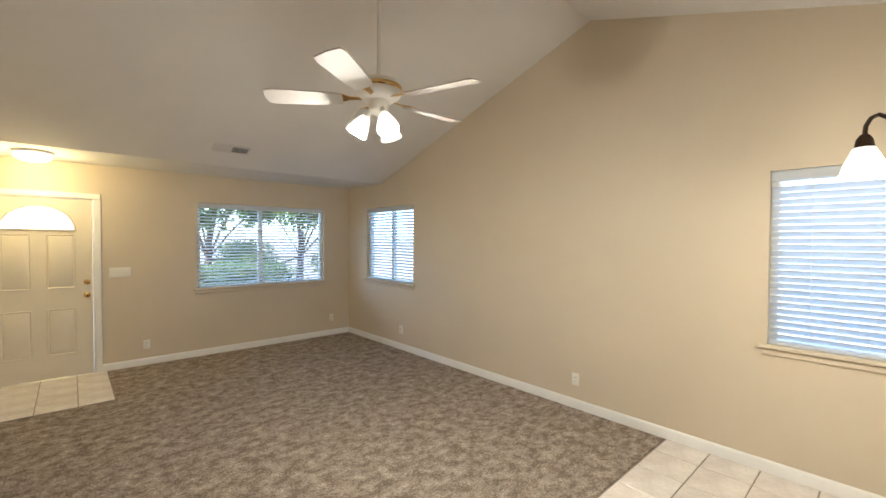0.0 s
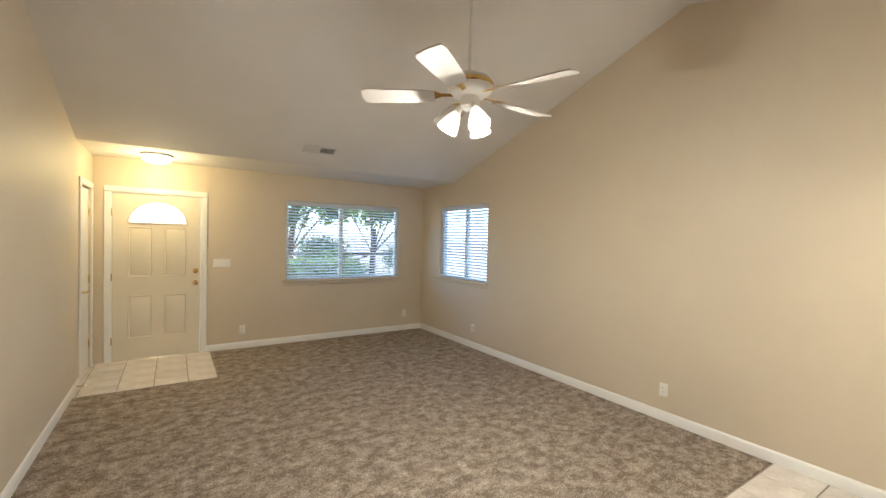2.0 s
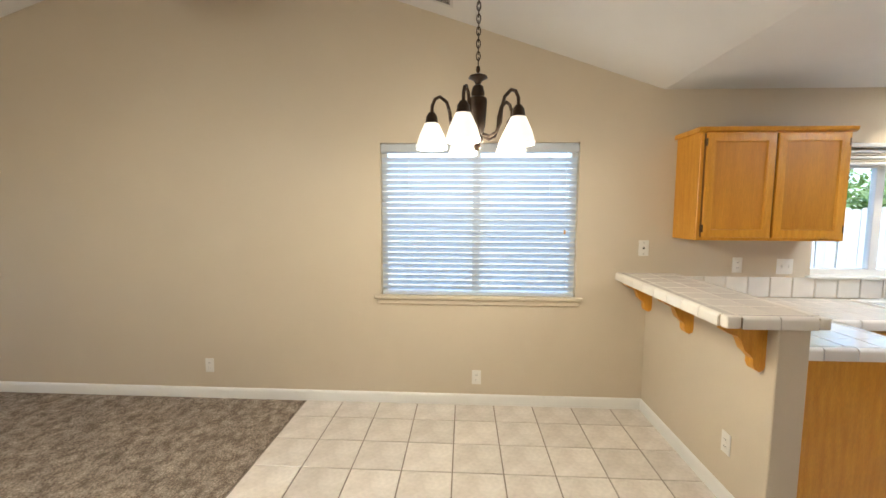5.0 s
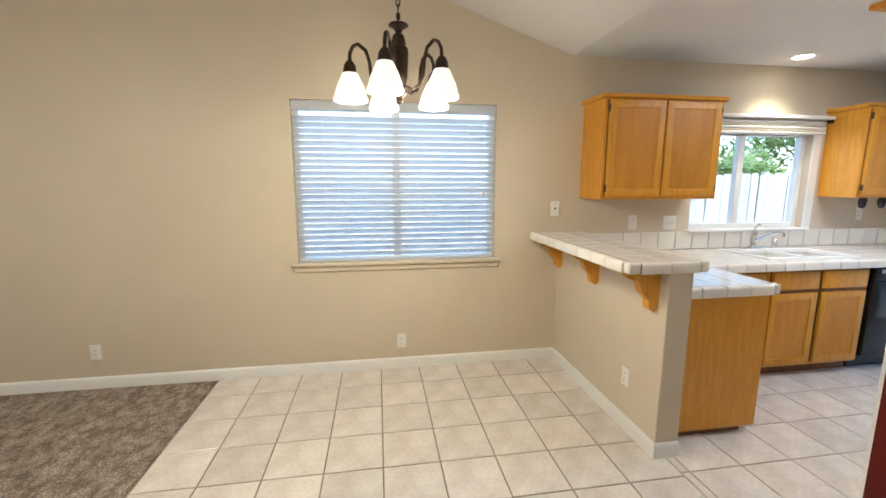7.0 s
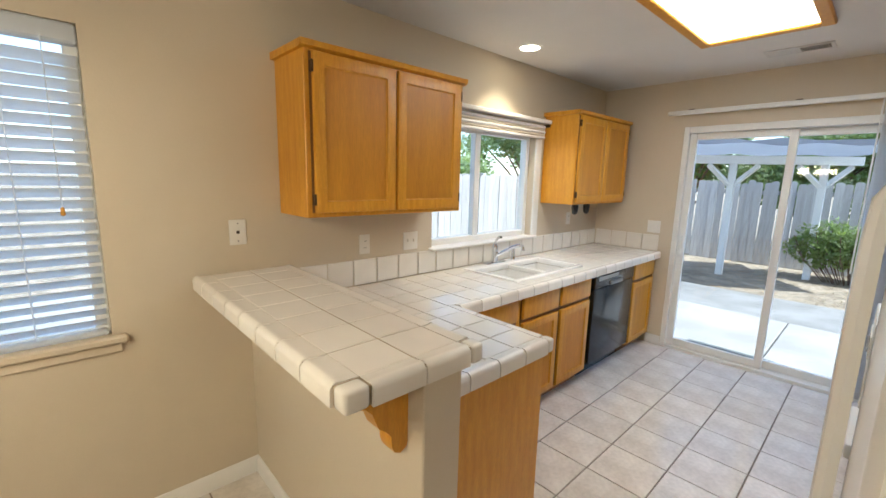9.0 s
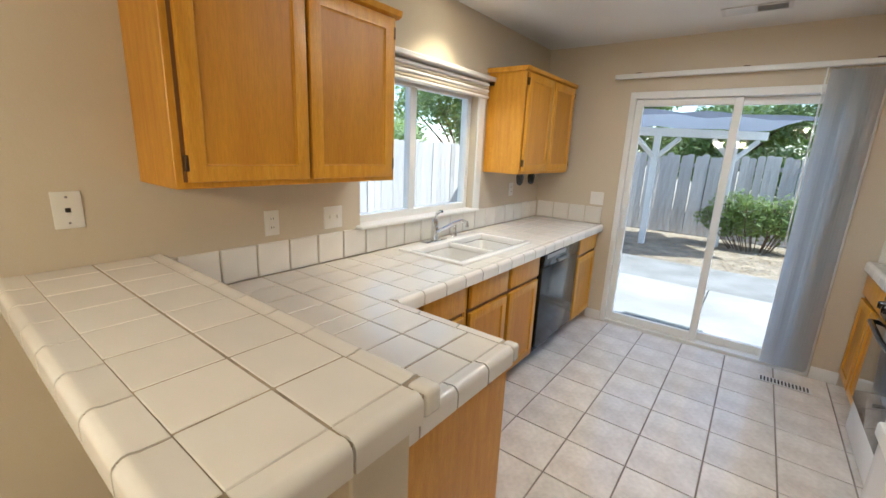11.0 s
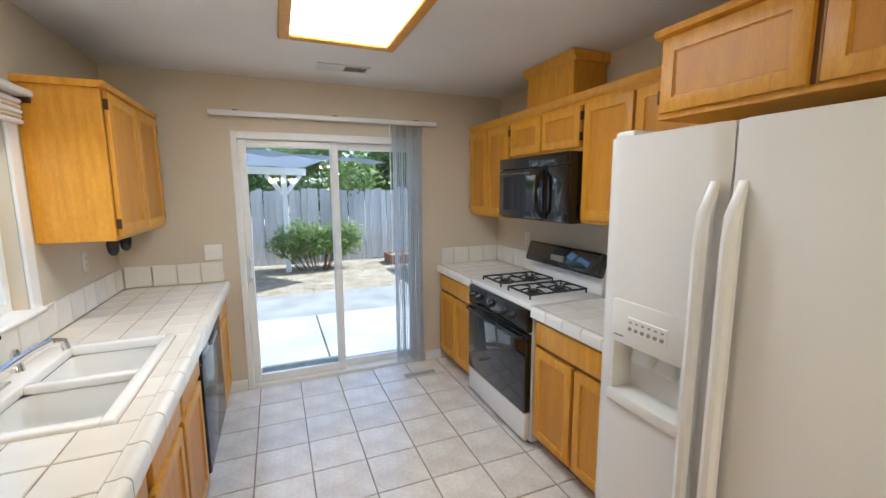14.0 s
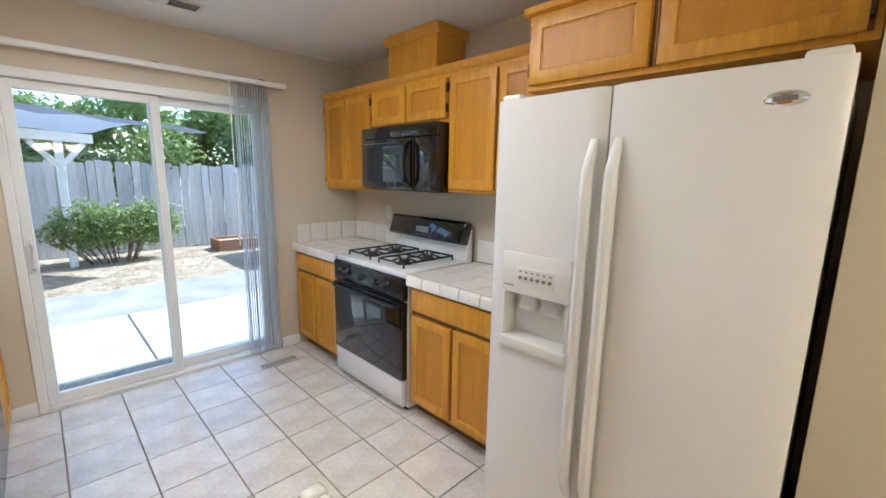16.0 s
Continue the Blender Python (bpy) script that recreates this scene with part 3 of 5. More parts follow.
# vertical blind on its rail
t = thing("vertical_blind", "white vertical blind drawn aside on its rail by the patio door", "blind", pose(2.15, SOUTH, 2.15))
part("rail", bx((-0.88, 0.035, 0.0), (0.88, 0.08, 0.035), 0.005), VINYL, t)
for x in (-0.70, -0.02, 0.70):
    part("bracket", bx((x - 0.02, 0.0, 0.02), (x + 0.02, 0.06, 0.045), 0.003), BRONZE_L, t)
vane = bmesh.new()
rows = []
for z in (-2.10, -0.02):
    rows.append([vane.verts.new(((k / 6 - 0.5) * 0.088, 0.006 * (1 - (k / 3 - 1) ** 2), z)) for k in range(7)])
for k in range(6):
    vane.faces.new((rows[0][k], rows[0][k + 1], rows[1][k + 1], rows[1][k]))
bmesh.ops.solidify(vane, geom=vane.faces[:], thickness=0.0015)
VANE = translucent(mat("vane_vinyl", (0.86, 0.87, 0.88), 0.4, var=0.03, scale=4, rand=0.05), 0.68, (0.95, 0.96, 0.97))
vm = mesh_of("vane", vane, VANE)
rng = random.Random(4)
for k in range(14):
    v = new("vane", vm)
    v.parent, v.location, v.rotation_euler = t, (-0.735 + k * 0.019, 0.058 + rng.uniform(-0.004, 0.004), 0.0), (0, 0, radians(67 + rng.uniform(-8, 8)))
part("wand", cyl(bmesh.new(), (-0.46, 0.075, -1.2), (-0.46, 0.065, 0.0), 0.005, seg=8), VINYL, t)


# ---- cabinets ----
def front(parent, name, x0, x1, z0, z1, y, frame_w=0.052):
    p = part(name, panel((x0, y - 0.021, z0), (x1, y, z1), frame_w), OAK, parent)
    if frame_w:
        i, g = frame_w + 0.006, y - 0.012
        part("veneer_panel", bx((x0 + i, g, z0 + i), (x1 - i, y - 0.002, z1 - i)), OAKV, p, "darker flat oak veneer panel")
    return p


def hinges(door, x, z0, z1, y):
    for z in (z0 + 0.06, z1 - 0.06):
        part("hinge", bx((x - 0.006, y - 0.021, z - 0.025), (x + 0.006, y + 0.001, z + 0.025), 0.002), BRONZE_L, door)


def upper(label, m, width, depth, height, splits, crown=True, x_hinge=True):
    """A wall cabinet whose back stands at y = 0 and whose doors look to -y; splits: doors as (x0, x1)."""
    t = thing("wall_cabinet", label, "cabinet", m, "wall cabinets")
    part("body", bx((0, -depth, 0), (width, 0, height), 0.003), OAK, t)
    for k, (a, b) in enumerate(splits):
        dr = front(t, "door", a, b, 0.022, height - 0.04, -depth - 0.001)
        if x_hinge:
            hinges(dr, a - 0.004 if k % 2 == 0 else b + 0.004, 0.022, height - 0.04, -depth - 0.001)
        # dark strips on the body paint in the shade beside each door
        for x0, x1 in ((a - 0.012, a), (b, b + 0.012)):
            part("painted_gap_shade", bx((x0, -depth - 0.002, 0.022), (x1, -depth - 0.0005, height - 0.04)), OAKD, t)
    if crown:
        bm = prism(bmesh.new(), [(-depth - 0.024, height), (-depth - 0.018, height - 0.022), (-depth, height - 0.032), (0, height - 0.032), (0, height)], "x", -0.02, width + 0.02)
        part("crown_moulding", bm, OAK, t)
    return t


def base(label, m, width, depth, doors, drawers, height=0.865, toe=0.09, open_top=False):
    t = thing("base_cabinet", label, "cabinet", m, "base cabinets")
    bm = bx((0, -depth, toe), (width, 0, 0.70 if open_top else height), 0.003)
    if open_top:
        box(bm, (0, -depth, 0.70), (width, -depth + 0.02, height))
    part("body", bm, OAK, t)
    part("toe_kick", bx((0, -depth + 0.07, 0), (width, 0, toe)), OAKD, t)
    for a, b in drawers:
        front(t, "drawer", a, b, height - 0.165, height - 0.03, -depth - 0.001, 0)
    for k, (a, b) in enumerate(doors):
        front(t, "door", a, b, toe + 0.02, height - 0.195, -depth - 0.001, 0.05)
    # dark strips on the body paint in the shade around doors and drawers
    for a, b in (*doors, *drawers):
        for x0, x1 in ((a - 0.010, a), (b, b + 0.010)):
            part("painted_gap_shade", bx((x0, -depth - 0.002, toe + 0.02), (x1, -depth - 0.0005, height - 0.03)), OAKD, t)
    part("painted_gap_shade", bx((0.02, -depth - 0.002, height - 0.193), (width - 0.02, -depth - 0.0005, height - 0.167)), OAKD, t)
    return t


E90 = lambda y, z: pose(EAST - 0.002, y, z, 0, 0, -90)
upper("honey oak two-door wall cabinet above the breakfast bar", E90(-1.558, 1.36), 0.966, 0.31, 0.755, [(0.035, 0.475), (0.49, 0.935)])
upper("honey oak two-door wall cabinet beside the sink window", E90(-3.842, 1.36), 0.94, 0.31, 0.755, [(0.03, 0.462), (0.476, 0.91)])
W90 = lambda y, z: pose(KWEST + 0.002, y, z, 0, 0, 90)
upper("honey oak wall cabinet in the corner by the patio door", W90(-4.88, 1.375), 0.70, 0.305, 0.755, [(0.02, 0.345), (0.36, 0.69)], crown=False)
upper("short honey oak wall cabinet over the microwave", W90(-4.178, 1.83), 0.81, 0.305, 0.30, [(0.02, 0.40), (0.42, 0.795)], crown=False)
upper("honey oak wall cabinet between microwave and refrigerator", W90(-3.366, 1.40), 0.76, 0.305, 0.73, [(0.02, 0.372), (0.392, 0.745)], crown=False)
upper("deep honey oak cabinet above the refrigerator", W90(-2.604, 1.865), 1.063, 0.60, 0.33, [(0.02, 0.50), (0.53, 1.035)])
t = thing("crown_moulding", "honey oak crown moulding along the wall cabinets", "moulding", pose(KWEST + 0.002, -4.88, 2.115, 0, 0, 90))
part("moulding", prism(bmesh.new(), [(-0.335, 0.045), (-0.328, 0.02), (-0.307, 0.0), (0, 0.016), (0, 0.045)], "x", 0.0, 2.274), OAK, t)
t = thing("duct_cover", "honey oak boxed duct cover on top of the wall cabinets", "duct cover", pose(KWEST + 0.002, -4.03, 2.162, 0, 0, 90))
part("box", bx((0, -0.265, 0), (0.50, 0, 0.283), 0.003), OAK, t)
part("crown_moulding", prism(bmesh.new(), [(-0.292, 0.285), (-0.285, 0.255), (-0.266, 0.225), (0, 0.225), (0, 0.285)], "x", -0.026, 0.526), OAK, t)

base("pale oak base cabinet at the peninsula corner", E90(-2.17, 0), 0.57, 0.628, [(0.21, 0.545)], [(0.21, 0.545)])
base("pale oak sink cabinet with two doors and false drawers", E90(-2.742, 0), 0.90, 0.628, [(0.035, 0.435), (0.475, 0.875)], [(0.035, 0.435), (0.475, 0.875)], open_top=True)
base("narrow oak base cabinet beside the dishwasher", E90(-4.385, 0), 0.50, 0.628, [(0.03, 0.465)], [(0.03, 0.465)])
base("honey oak base cabinet in the corner by the patio door", W90(-4.885, 0), 0.70, 0.608, [(0.02, 0.33), (0.355, 0.675)], [(0.02, 0.675)])
base("honey oak base cabinet between stove and refrigerator", W90(-3.366, 0), 0.76, 0.608, [(0.03, 0.355), (0.38, 0.725)], [(0.03, 0.725)])
t = thing("peninsula_cabinet", "honey oak peninsula cabinet with plain end panel under the counter", "cabinet", pose(2.45, -1.527, 0))
part("end_panel", bx((0.0, -0.61, 0.045), (0.018, 0.0, 0.865), 0.003), OAK, t)
part("body", bx((0.019, -0.605, 0.09), (0.58, 0.0, 0.865), 0.003), OAK, t)
part("toe_kick", bx((0.03, -0.54, 0.0), (0.56, 0.0, 0.09)), OAKD, t)


# ---- tiled counters ----
TILE_CACHE = {}


def slab_piece(name, parent, lo, hi, material, bevel=0.002):
    """A tile as an object of its own; alike sizes share one mesh."""
    size = tuple(round(b - a, 3) for a, b in zip(lo, hi))
    key = (name, size, material.name)
    if key not in TILE_CACHE:
        TILE_CACHE[key] = mesh_of(name, bx([-s / 2 for s in size], [s / 2 for s in size], bevel), material)
    ob = new(name, TILE_CACHE[key])
    ob.parent = parent
    ob.location = Vector([(a + b) / 2 for a, b in zip(lo, hi)])
    return ob


def cuts(a, b, pitch, start=None):
    out, x = [a], (a if start is None else start) + pitch
    while x < b - 0.02:
        if x > a + 0.02:
            out.append(x)
        x += pitch
    return out + [b]


J = 0.003


def tile_field(parent, x_cuts, y_cuts, z0, z1, skip=lambda x, y: False):
    for x0, x1 in zip(x_cuts, x_cuts[1:]):
        for y0, y1 in zip(y_cuts, y_cuts[1:]):
            if not skip((x0 + x1) / 2, (y0 + y1) / 2):
                slab_piece("tile", parent, (x0 + J, y0 + J, z0), (x1 - J, y1 - J, z1), CTILE)


def cap_mesh(length, w, h):
    """An edge tile with a rounded nose: runs along x, its nose looks to -y."""
    sec = [(0, 0), (0, -0.012), (-w + 0.012, -0.012), (-w + 0.012, -h), (-w, -h)]
    sec += [(-w, -0.016), (-w + 0.002, -0.008), (-w + 0.007, -0.002), (-w + 0.014, 0.003), (-w + 0.022, 0.004), (-w + 0.032, 0.001)]
    return mesh_of("edge_tile", prism(bmesh.new(), sec, "x", -length / 2 + J, length / 2 - J), CTILE)


def cap_run(parent, p, q, z, w=0.055, h=0.058, pitch=0.155):
    """Edge tiles along the line from p to q; their nose looks to the right of that way."""
    p, q = Vector((*p, 0)), Vector((*q, 0))
    n = max(1, round((q - p).length / pitch))
    step = (q - p) / n
    key = ("edge", round(step.length, 4), w, h)
    if key not in TILE_CACHE:
        TILE_CACHE[key] = cap_mesh(step.length, w, h)
    turn = math.atan2(step.y, step.x)
    nose = Vector((math.sin(turn), -math.cos(turn), 0))
    for k in range(n):
        ob = new("edge_tile", TILE_CACHE[key])
        ob.parent = parent
        ob.location = p + step * (k + 0.5) - nose * w + Vector((0, 0, z))
        ob.rotation_euler = (0, 0, turn)


# breakfast bar
BX0, BY0, BY1 = 2.315, -1.147, -1.606
bar = thing("bar_top", "white tiled breakfast bar top with brown grout and rounded edge tiles", "counter")
part("grout_bed", bx((BX0 + 0.008, BY1 + 0.008, 1.036), (EAST - 0.002, BY0 - 0.008, 1.0845)), CGROUT, bar)
tile_field(bar, cuts(BX0 + 0.057, EAST - 0.003, 0.168), [BY1 + 0.055, -1.388, BY0 - 0.075], 1.078, 1.087)
cap_run(bar, (EAST - 0.003, BY0), (BX0 + 0.057, BY0), 1.087, w=0.075, h=0.055, pitch=0.168)
cap_run(bar, (BX0 + 0.057, BY1), (EAST - 0.003, BY1), 1.087, h=0.055, pitch=0.168)
cap_run(bar, (BX0, BY0 - 0.075), (BX0, BY1 + 0.055), 1.087, w=0.057, h=0.055, pitch=0.165)
for y0, y1 in ((BY0 - 0.075, BY0), (BY1, BY1 + 0.055)):
    part("corner_tile", bx((BX0, y0 + J, 1.032), (BX0 + 0.057 - J, y1 - J, 1.091), 0.012, 3), CTILE, bar)


def corbel(x):
    t = thing("corbel", "carved honey oak corbel under the breakfast bar", "corbel", pose(x, -1.386, 1.034), "corbels")
    out = [(0, 0), (0.195, 0), (0.195, -0.03), (0.17, -0.045), (0.135, -0.055), (0.115, -0.075), (0.105, -0.10), (0.095, -0.125), (0.07, -0.145), (0.055, -0.165),
           (0.055, -0.19), (0.045, -0.215), (0.025, -0.225), (0.005, -0.215), (0, -0.20)]
    part("scroll", prism(bmesh.new(), out, "x", -0.028, 0.028), OAK, t)
    return t


for x in (2.42, 3.02, 3.58):
    corbel(x)

# L-shaped kitchen counter
CZ = 0.912
ctr = thing("countertop", "white tiled kitchen counter with brown grout and backsplash", "counter")
FX, PX0, PY1 = 2.975, 2.435, -2.188
SINK = (3.095, 3.575, -3.63, -2.81)
bm = bx((FX + 0.01, SOUTH + 0.002, 0.866), (EAST - 0.002, SINK[2], CZ - 0.003))
for lo, hi in (((FX + 0.01, SINK[3], 0.866), (EAST - 0.002, -1.527, CZ - 0.003)), ((FX + 0.01, SINK[2], 0.866), (SINK[0], SINK[3], CZ - 0.003)), ((SINK[1], SINK[2], 0.866), (EAST - 0.002, SINK[3], CZ - 0.003))):
    box(bm, lo, hi)
part("grout_bed", bm, CGROUT, ctr)
part("grout_bed", bx((PX0 + 0.01, PY1 + 0.01, 0.866), (FX + 0.0095, -1.527, CZ - 0.003)), CGROUT, ctr)
xs = [FX + 0.055 + k * 0.155 for k in range(4)] + [EAST - 0.012]
xs_p = [PX0 + 0.052, 2.614, 2.772, 2.930, FX + 0.055]
ys = [SOUTH + 0.012]
y = PY1 - 0.165 * 17 + 0.042
while y < -1.56:
    if y > SOUTH + 0.04:
        ys.append(y)
    y += 0.165
ys.append(-1.53)
tile_field(ctr, xs, ys, CZ - 0.010, CZ, lambda x, y: SINK[0] - 0.01 < x < SINK[1] + 0.01 and SINK[2] - 0.01 < y < SINK[3] + 0.01)
for x0, x1 in zip(xs, xs[1:]):
    for y0, y1 in zip(ys, ys[1:]):
        xc, yc = (x0 + x1) / 2, (y0 + y1) / 2
        if SINK[0] - 0.01 < xc < SINK[1] + 0.01 and SINK[2] - 0.01 < yc < SINK[3] + 0.01:
            for a, b, c, d in ((x0, min(x1, SINK[0]), y0, y1), (max(x0, SINK[1]), x1, y0, y1), (max(x0, SINK[0]), min(x1, SINK[1]), y0, min(y1, SINK[2])), (max(x0, SINK[0]), min(x1, SINK[1]), max(y0, SINK[3]), y1)):
                if b - a > 0.015 and d - c > 0.015:
                    slab_piece("tile", ctr, (a + J, c + J, CZ - 0.010), (b - J, d - J, CZ), CTILE)
tile_field(ctr, xs_p, [v for v in ys if v > PY1 + 0.03], CZ - 0.010, CZ)
cap_run(ctr, (FX, PY1 + 0.0), (FX, SOUTH + 0.012), CZ)
cap_run(ctr, (PX0 + 0.052, PY1), (FX + 0.05, PY1), CZ, w=0.042)
cap_run(ctr, (PX0, -1.53), (PX0, PY1 + 0.042), CZ, w=0.052)
part("corner_tile", bx((PX0, PY1, CZ - 0.058), (PX0 + 0.052 - J, PY1 + 0.042 - J, CZ + 0.004), 0.012, 3), CTILE, ctr)
ys_b = cuts(SOUTH + 0.014, -1.62, 0.1625, -1.804 - 0.1625 * 20)
for y0, y1 in zip(ys_b, ys_b[1:]):
    slab_piece("backsplash_tile", ctr, (EAST - 0.012, y0 + J, CZ + 0.002), (EAST - 0.001, y1 - J, CZ + 0.155), CTILE, 0.004)
xs_b = cuts(3.01, EAST - 0.014, 0.155)
for x0, x1 in zip(xs_b, xs_b[1:]):
    slab_piece("backsplash_tile", ctr, (x0 + J, SOUTH + 0.001, CZ + 0.002), (x1 - J, SOUTH + 0.012, CZ + 0.155), CTILE, 0.004)

# stove-side counters
for label, y0, y1, south in (("white tiled counter in the corner by the patio door", SOUTH + 0.002, -4.182, True), ("white tiled counter between stove and refrigerator", -3.366, -2.50, False)):
    c = thing("countertop", label, "counter")
    part("grout_bed", bx((KWEST + 0.002, y0, 0.866), (1.243, y1, CZ - 0.003)), CGROUT, c)
    xw = [KWEST + 0.014, 0.73, 0.885, 1.04, 1.195]
    yw = cuts(y0 + 0.002, y1 - 0.002, 0.155)
    tile_field(c, xw, yw, CZ - 0.010, CZ)
    cap_run(c, (1.25, y0), (1.25, y1), CZ)
    for a, b in zip(yw, yw[1:]):
        slab_piece("backsplash_tile", c, (KWEST + 0.001, a + J, CZ + 0.002), (KWEST + 0.012, b - J, CZ + 0.155), CTILE, 0.004)
    if south:
        xk = cuts(KWEST + 0.014, 1.20, 0.155)
        for a, b in zip(xk, xk[1:]):
            slab_piece("backsplash_tile", c, (a + J, SOUTH + 0.001, CZ + 0.002), (b - J, SOUTH + 0.012, CZ + 0.155), CTILE, 0.004)

# sink and tap
t = thing("sink", "white double-bowl ceramic sink set in the counter", "sink", pose(3.335, -3.22, CZ))
def bowl(y0, y1, x0=-0.20, x1=0.15, deep=0.17):
    bm = bx((x0, y0, -deep), (x1, y1, 0.004), 0.035, 3)
    bm.faces.ensure_lookup_table()
    top = [f for f in bm.faces if f.calc_center_median().z > -0.034]
    bmesh.ops.delete(bm, geom=top, context="FACES")
    bmesh.ops.reverse_faces(bm, faces=bm.faces)
    return bm
part("bowl", bowl(-0.375, -0.015), CERAMIC, t)
part("bowl", bowl(0.015, 0.375), CERAMIC, t)
bm = bmesh.new()
for lo, hi in (((-0.24, -0.415, -0.03), (-0.195, 0.415, 0.014)), ((0.145, -0.415, -0.03), (0.24, 0.415, 0.014)), ((-0.20, -0.415, -0.03), (0.15, -0.37, 0.014)), ((-0.20, 0.37, -0.03), (0.15, 0.415, 0.014)), ((-0.20, -0.02, -0.03), (0.15, 0.02, 0.006))):
    box(bm, lo, hi, 0.010, 3)
part("rim", bm, CERAMIC, t)
for y in (-0.195, 0.195):
    part("drain", lathe(bmesh.new(), [(0.0, 0.004), (0.03, 0.004), (0.042, 0.006), (0.044, 0.0)], 20, Matrix.Translation((-0.03, y, -0.168))), CHROME, t, "chrome drain")
t = thing("faucet", "chrome single-lever kitchen faucet behind the sink", "faucet", pose(3.545, -3.12, CZ + 0.014))
part("base_plate", bx((-0.028, -0.11, 0), (0.028, 0.11, 0.012), 0.008, 2), CHROME, t)
part("column", lathe(bmesh.new(), [(0.0, 0.012), (0.026, 0.012), (0.024, 0.09), (0.022, 0.13), (0.012, 0.15), (0, 0.153)], 20), CHROME, t)
part("spout", tube(bmesh.new(), [(-0.01, 0, 0.06), (-0.06, -0.015, 0.09), (-0.13, -0.04, 0.135), (-0.18, -0.055, 0.155), (-0.205, -0.06, 0.15), (-0.21, -0.062, 0.12)], 0.013, 12), CHROME, t)
part("lever", tube(bmesh.new(), [(0, 0, 0.15), (-0.02, 0.01, 0.185), (-0.06, 0.03, 0.21), (-0.085, 0.04, 0.212)], 0.009, 10), CHROME, t)
t = thing("soap_dispenser", "small chrome sprayer beside the faucet", "sprayer", pose(3.56, -3.36, CZ + 0.014))
part("sprayer_body", lathe(bmesh.new(), [(0, 0), (0.022, 0), (0.018, 0.02), (0.014, 0.03), (0.016, 0.07), (0.01, 0.085), (0, 0.087)], 16), CHROME, t)

# dishwasher
t = thing("dishwasher", "black built-in dishwasher under the counter", "dishwasher", pose(EAST - 0.002, -3.655, 0, 0, 0, -90))
part("body", bx((0.0, -0.61, 0.10), (0.715, 0, 0.862), 0.003), BLACK, t)
part("door", bx((0.008, -0.655, 0.13), (0.707, -0.612, 0.735), 0.006, 2), BLACK, t)
cp = part("control_panel", bx((0.008, -0.66, 0.74), (0.707, -0.612, 0.858), 0.008, 2), BLACK, t)
part("handle", bx((0.25, -0.675, 0.745), (0.46, -0.655, 0.775), 0.008, 2), LOGO, cp)
part("label_strip", bx((0.06, -0.6615, 0.80), (0.40, -0.6595, 0.83)), LOGO, cp)
part("toe_panel", bx((0.008, -0.56, 0.0), (0.707, -0.50, 0.10), 0.003), BLACK, t)

# refrigerator, its doors toward +x
t = thing("refrigerator", "white side-by-side refrigerator with water dispenser", "refrigerator", pose(0.75, -2.492, 0, 0, 0, 90))
FW, FD = 0.93, 0.72
part("body", bx((0.008, -FD + 0.02, 0.02), (FW - 0.008, 0.0, 1.735), 0.006), WHITE, t)
part("kick_grille", bx((0.02, -FD - 0.005, 0.01), (FW - 0.02, -FD + 0.02, 0.09), 0.004), BLACK, t)
part("gasket", bx((0.012, -FD + 0.005, 0.10), (FW - 0.012, -FD + 0.02, 1.75)), DARK, t)
SEAM = 0.421


def fridge_door(x0, x1, hole=None):
    """A door with gently bowed face: a strip of columns, bevelled at both sides; hole: (x0, x1, z0, z1)."""
    xs = np.linspace(x0, x1, 15).tolist()
    zs = [0.10, 1.768]
    if hole:
        xs = sorted({*[v for v in xs if min(abs(v - hole[0]), abs(v - hole[1])) > 0.012], hole[0], hole[1]})
        zs = [0.10, hole[2], hole[3], 1.768]
    bm = bmesh.new()
    def depth(x):
        s = (x - x0) / (x1 - x0)
        e = min(s, 1 - s) * (x1 - x0)
        return -FD - 0.075 - 0.012 * (1 - (2 * (x / FW) - 1) ** 2) + (0.016 * (1 - e / 0.016) ** 2 if e < 0.016 else 0)
    grid = [[bm.verts.new((x, depth(x), z)) for z in zs] for x in xs]
    back = [[bm.verts.new((x, -FD, z)) for z in zs] for x in xs]
    for i in range(len(xs) - 1):
        for j in range(len(zs) - 1):
            if hole and j == 1 and xs[i] >= hole[0] - 1e-6 and xs[i + 1] <= hole[1] + 1e-6:
                continue
            bm.faces.new((grid[i][j], grid[i + 1][j], grid[i + 1][j + 1], grid[i][j + 1]))
        bm.faces.new((grid[i][-1], grid[i + 1][-1], back[i + 1][-1], back[i][-1]))
        bm.faces.new((grid[i][0], back[i][0], back[i + 1][0], grid[i + 1][0]))
    for i in (0, -1):
        for j in range(len(zs) - 1):
            bm.faces.new((grid[i][j], grid[i][j + 1], back[i][j + 1], back[i][j]))
    bmesh.ops.recalc_face_normals(bm, faces=bm.faces)
    return bm


HX0, HX1, HZ0, HZ1 = 0.066, 0.346, 0.872, 1.235
left = part("door", fridge_door(0.0, SEAM - 0.003, (HX0, HX1, HZ0, HZ1)), WHITE, t)
right = part("door", fridge_door(SEAM + 0.003, FW), WHITE, t)
YF = -FD - 0.087
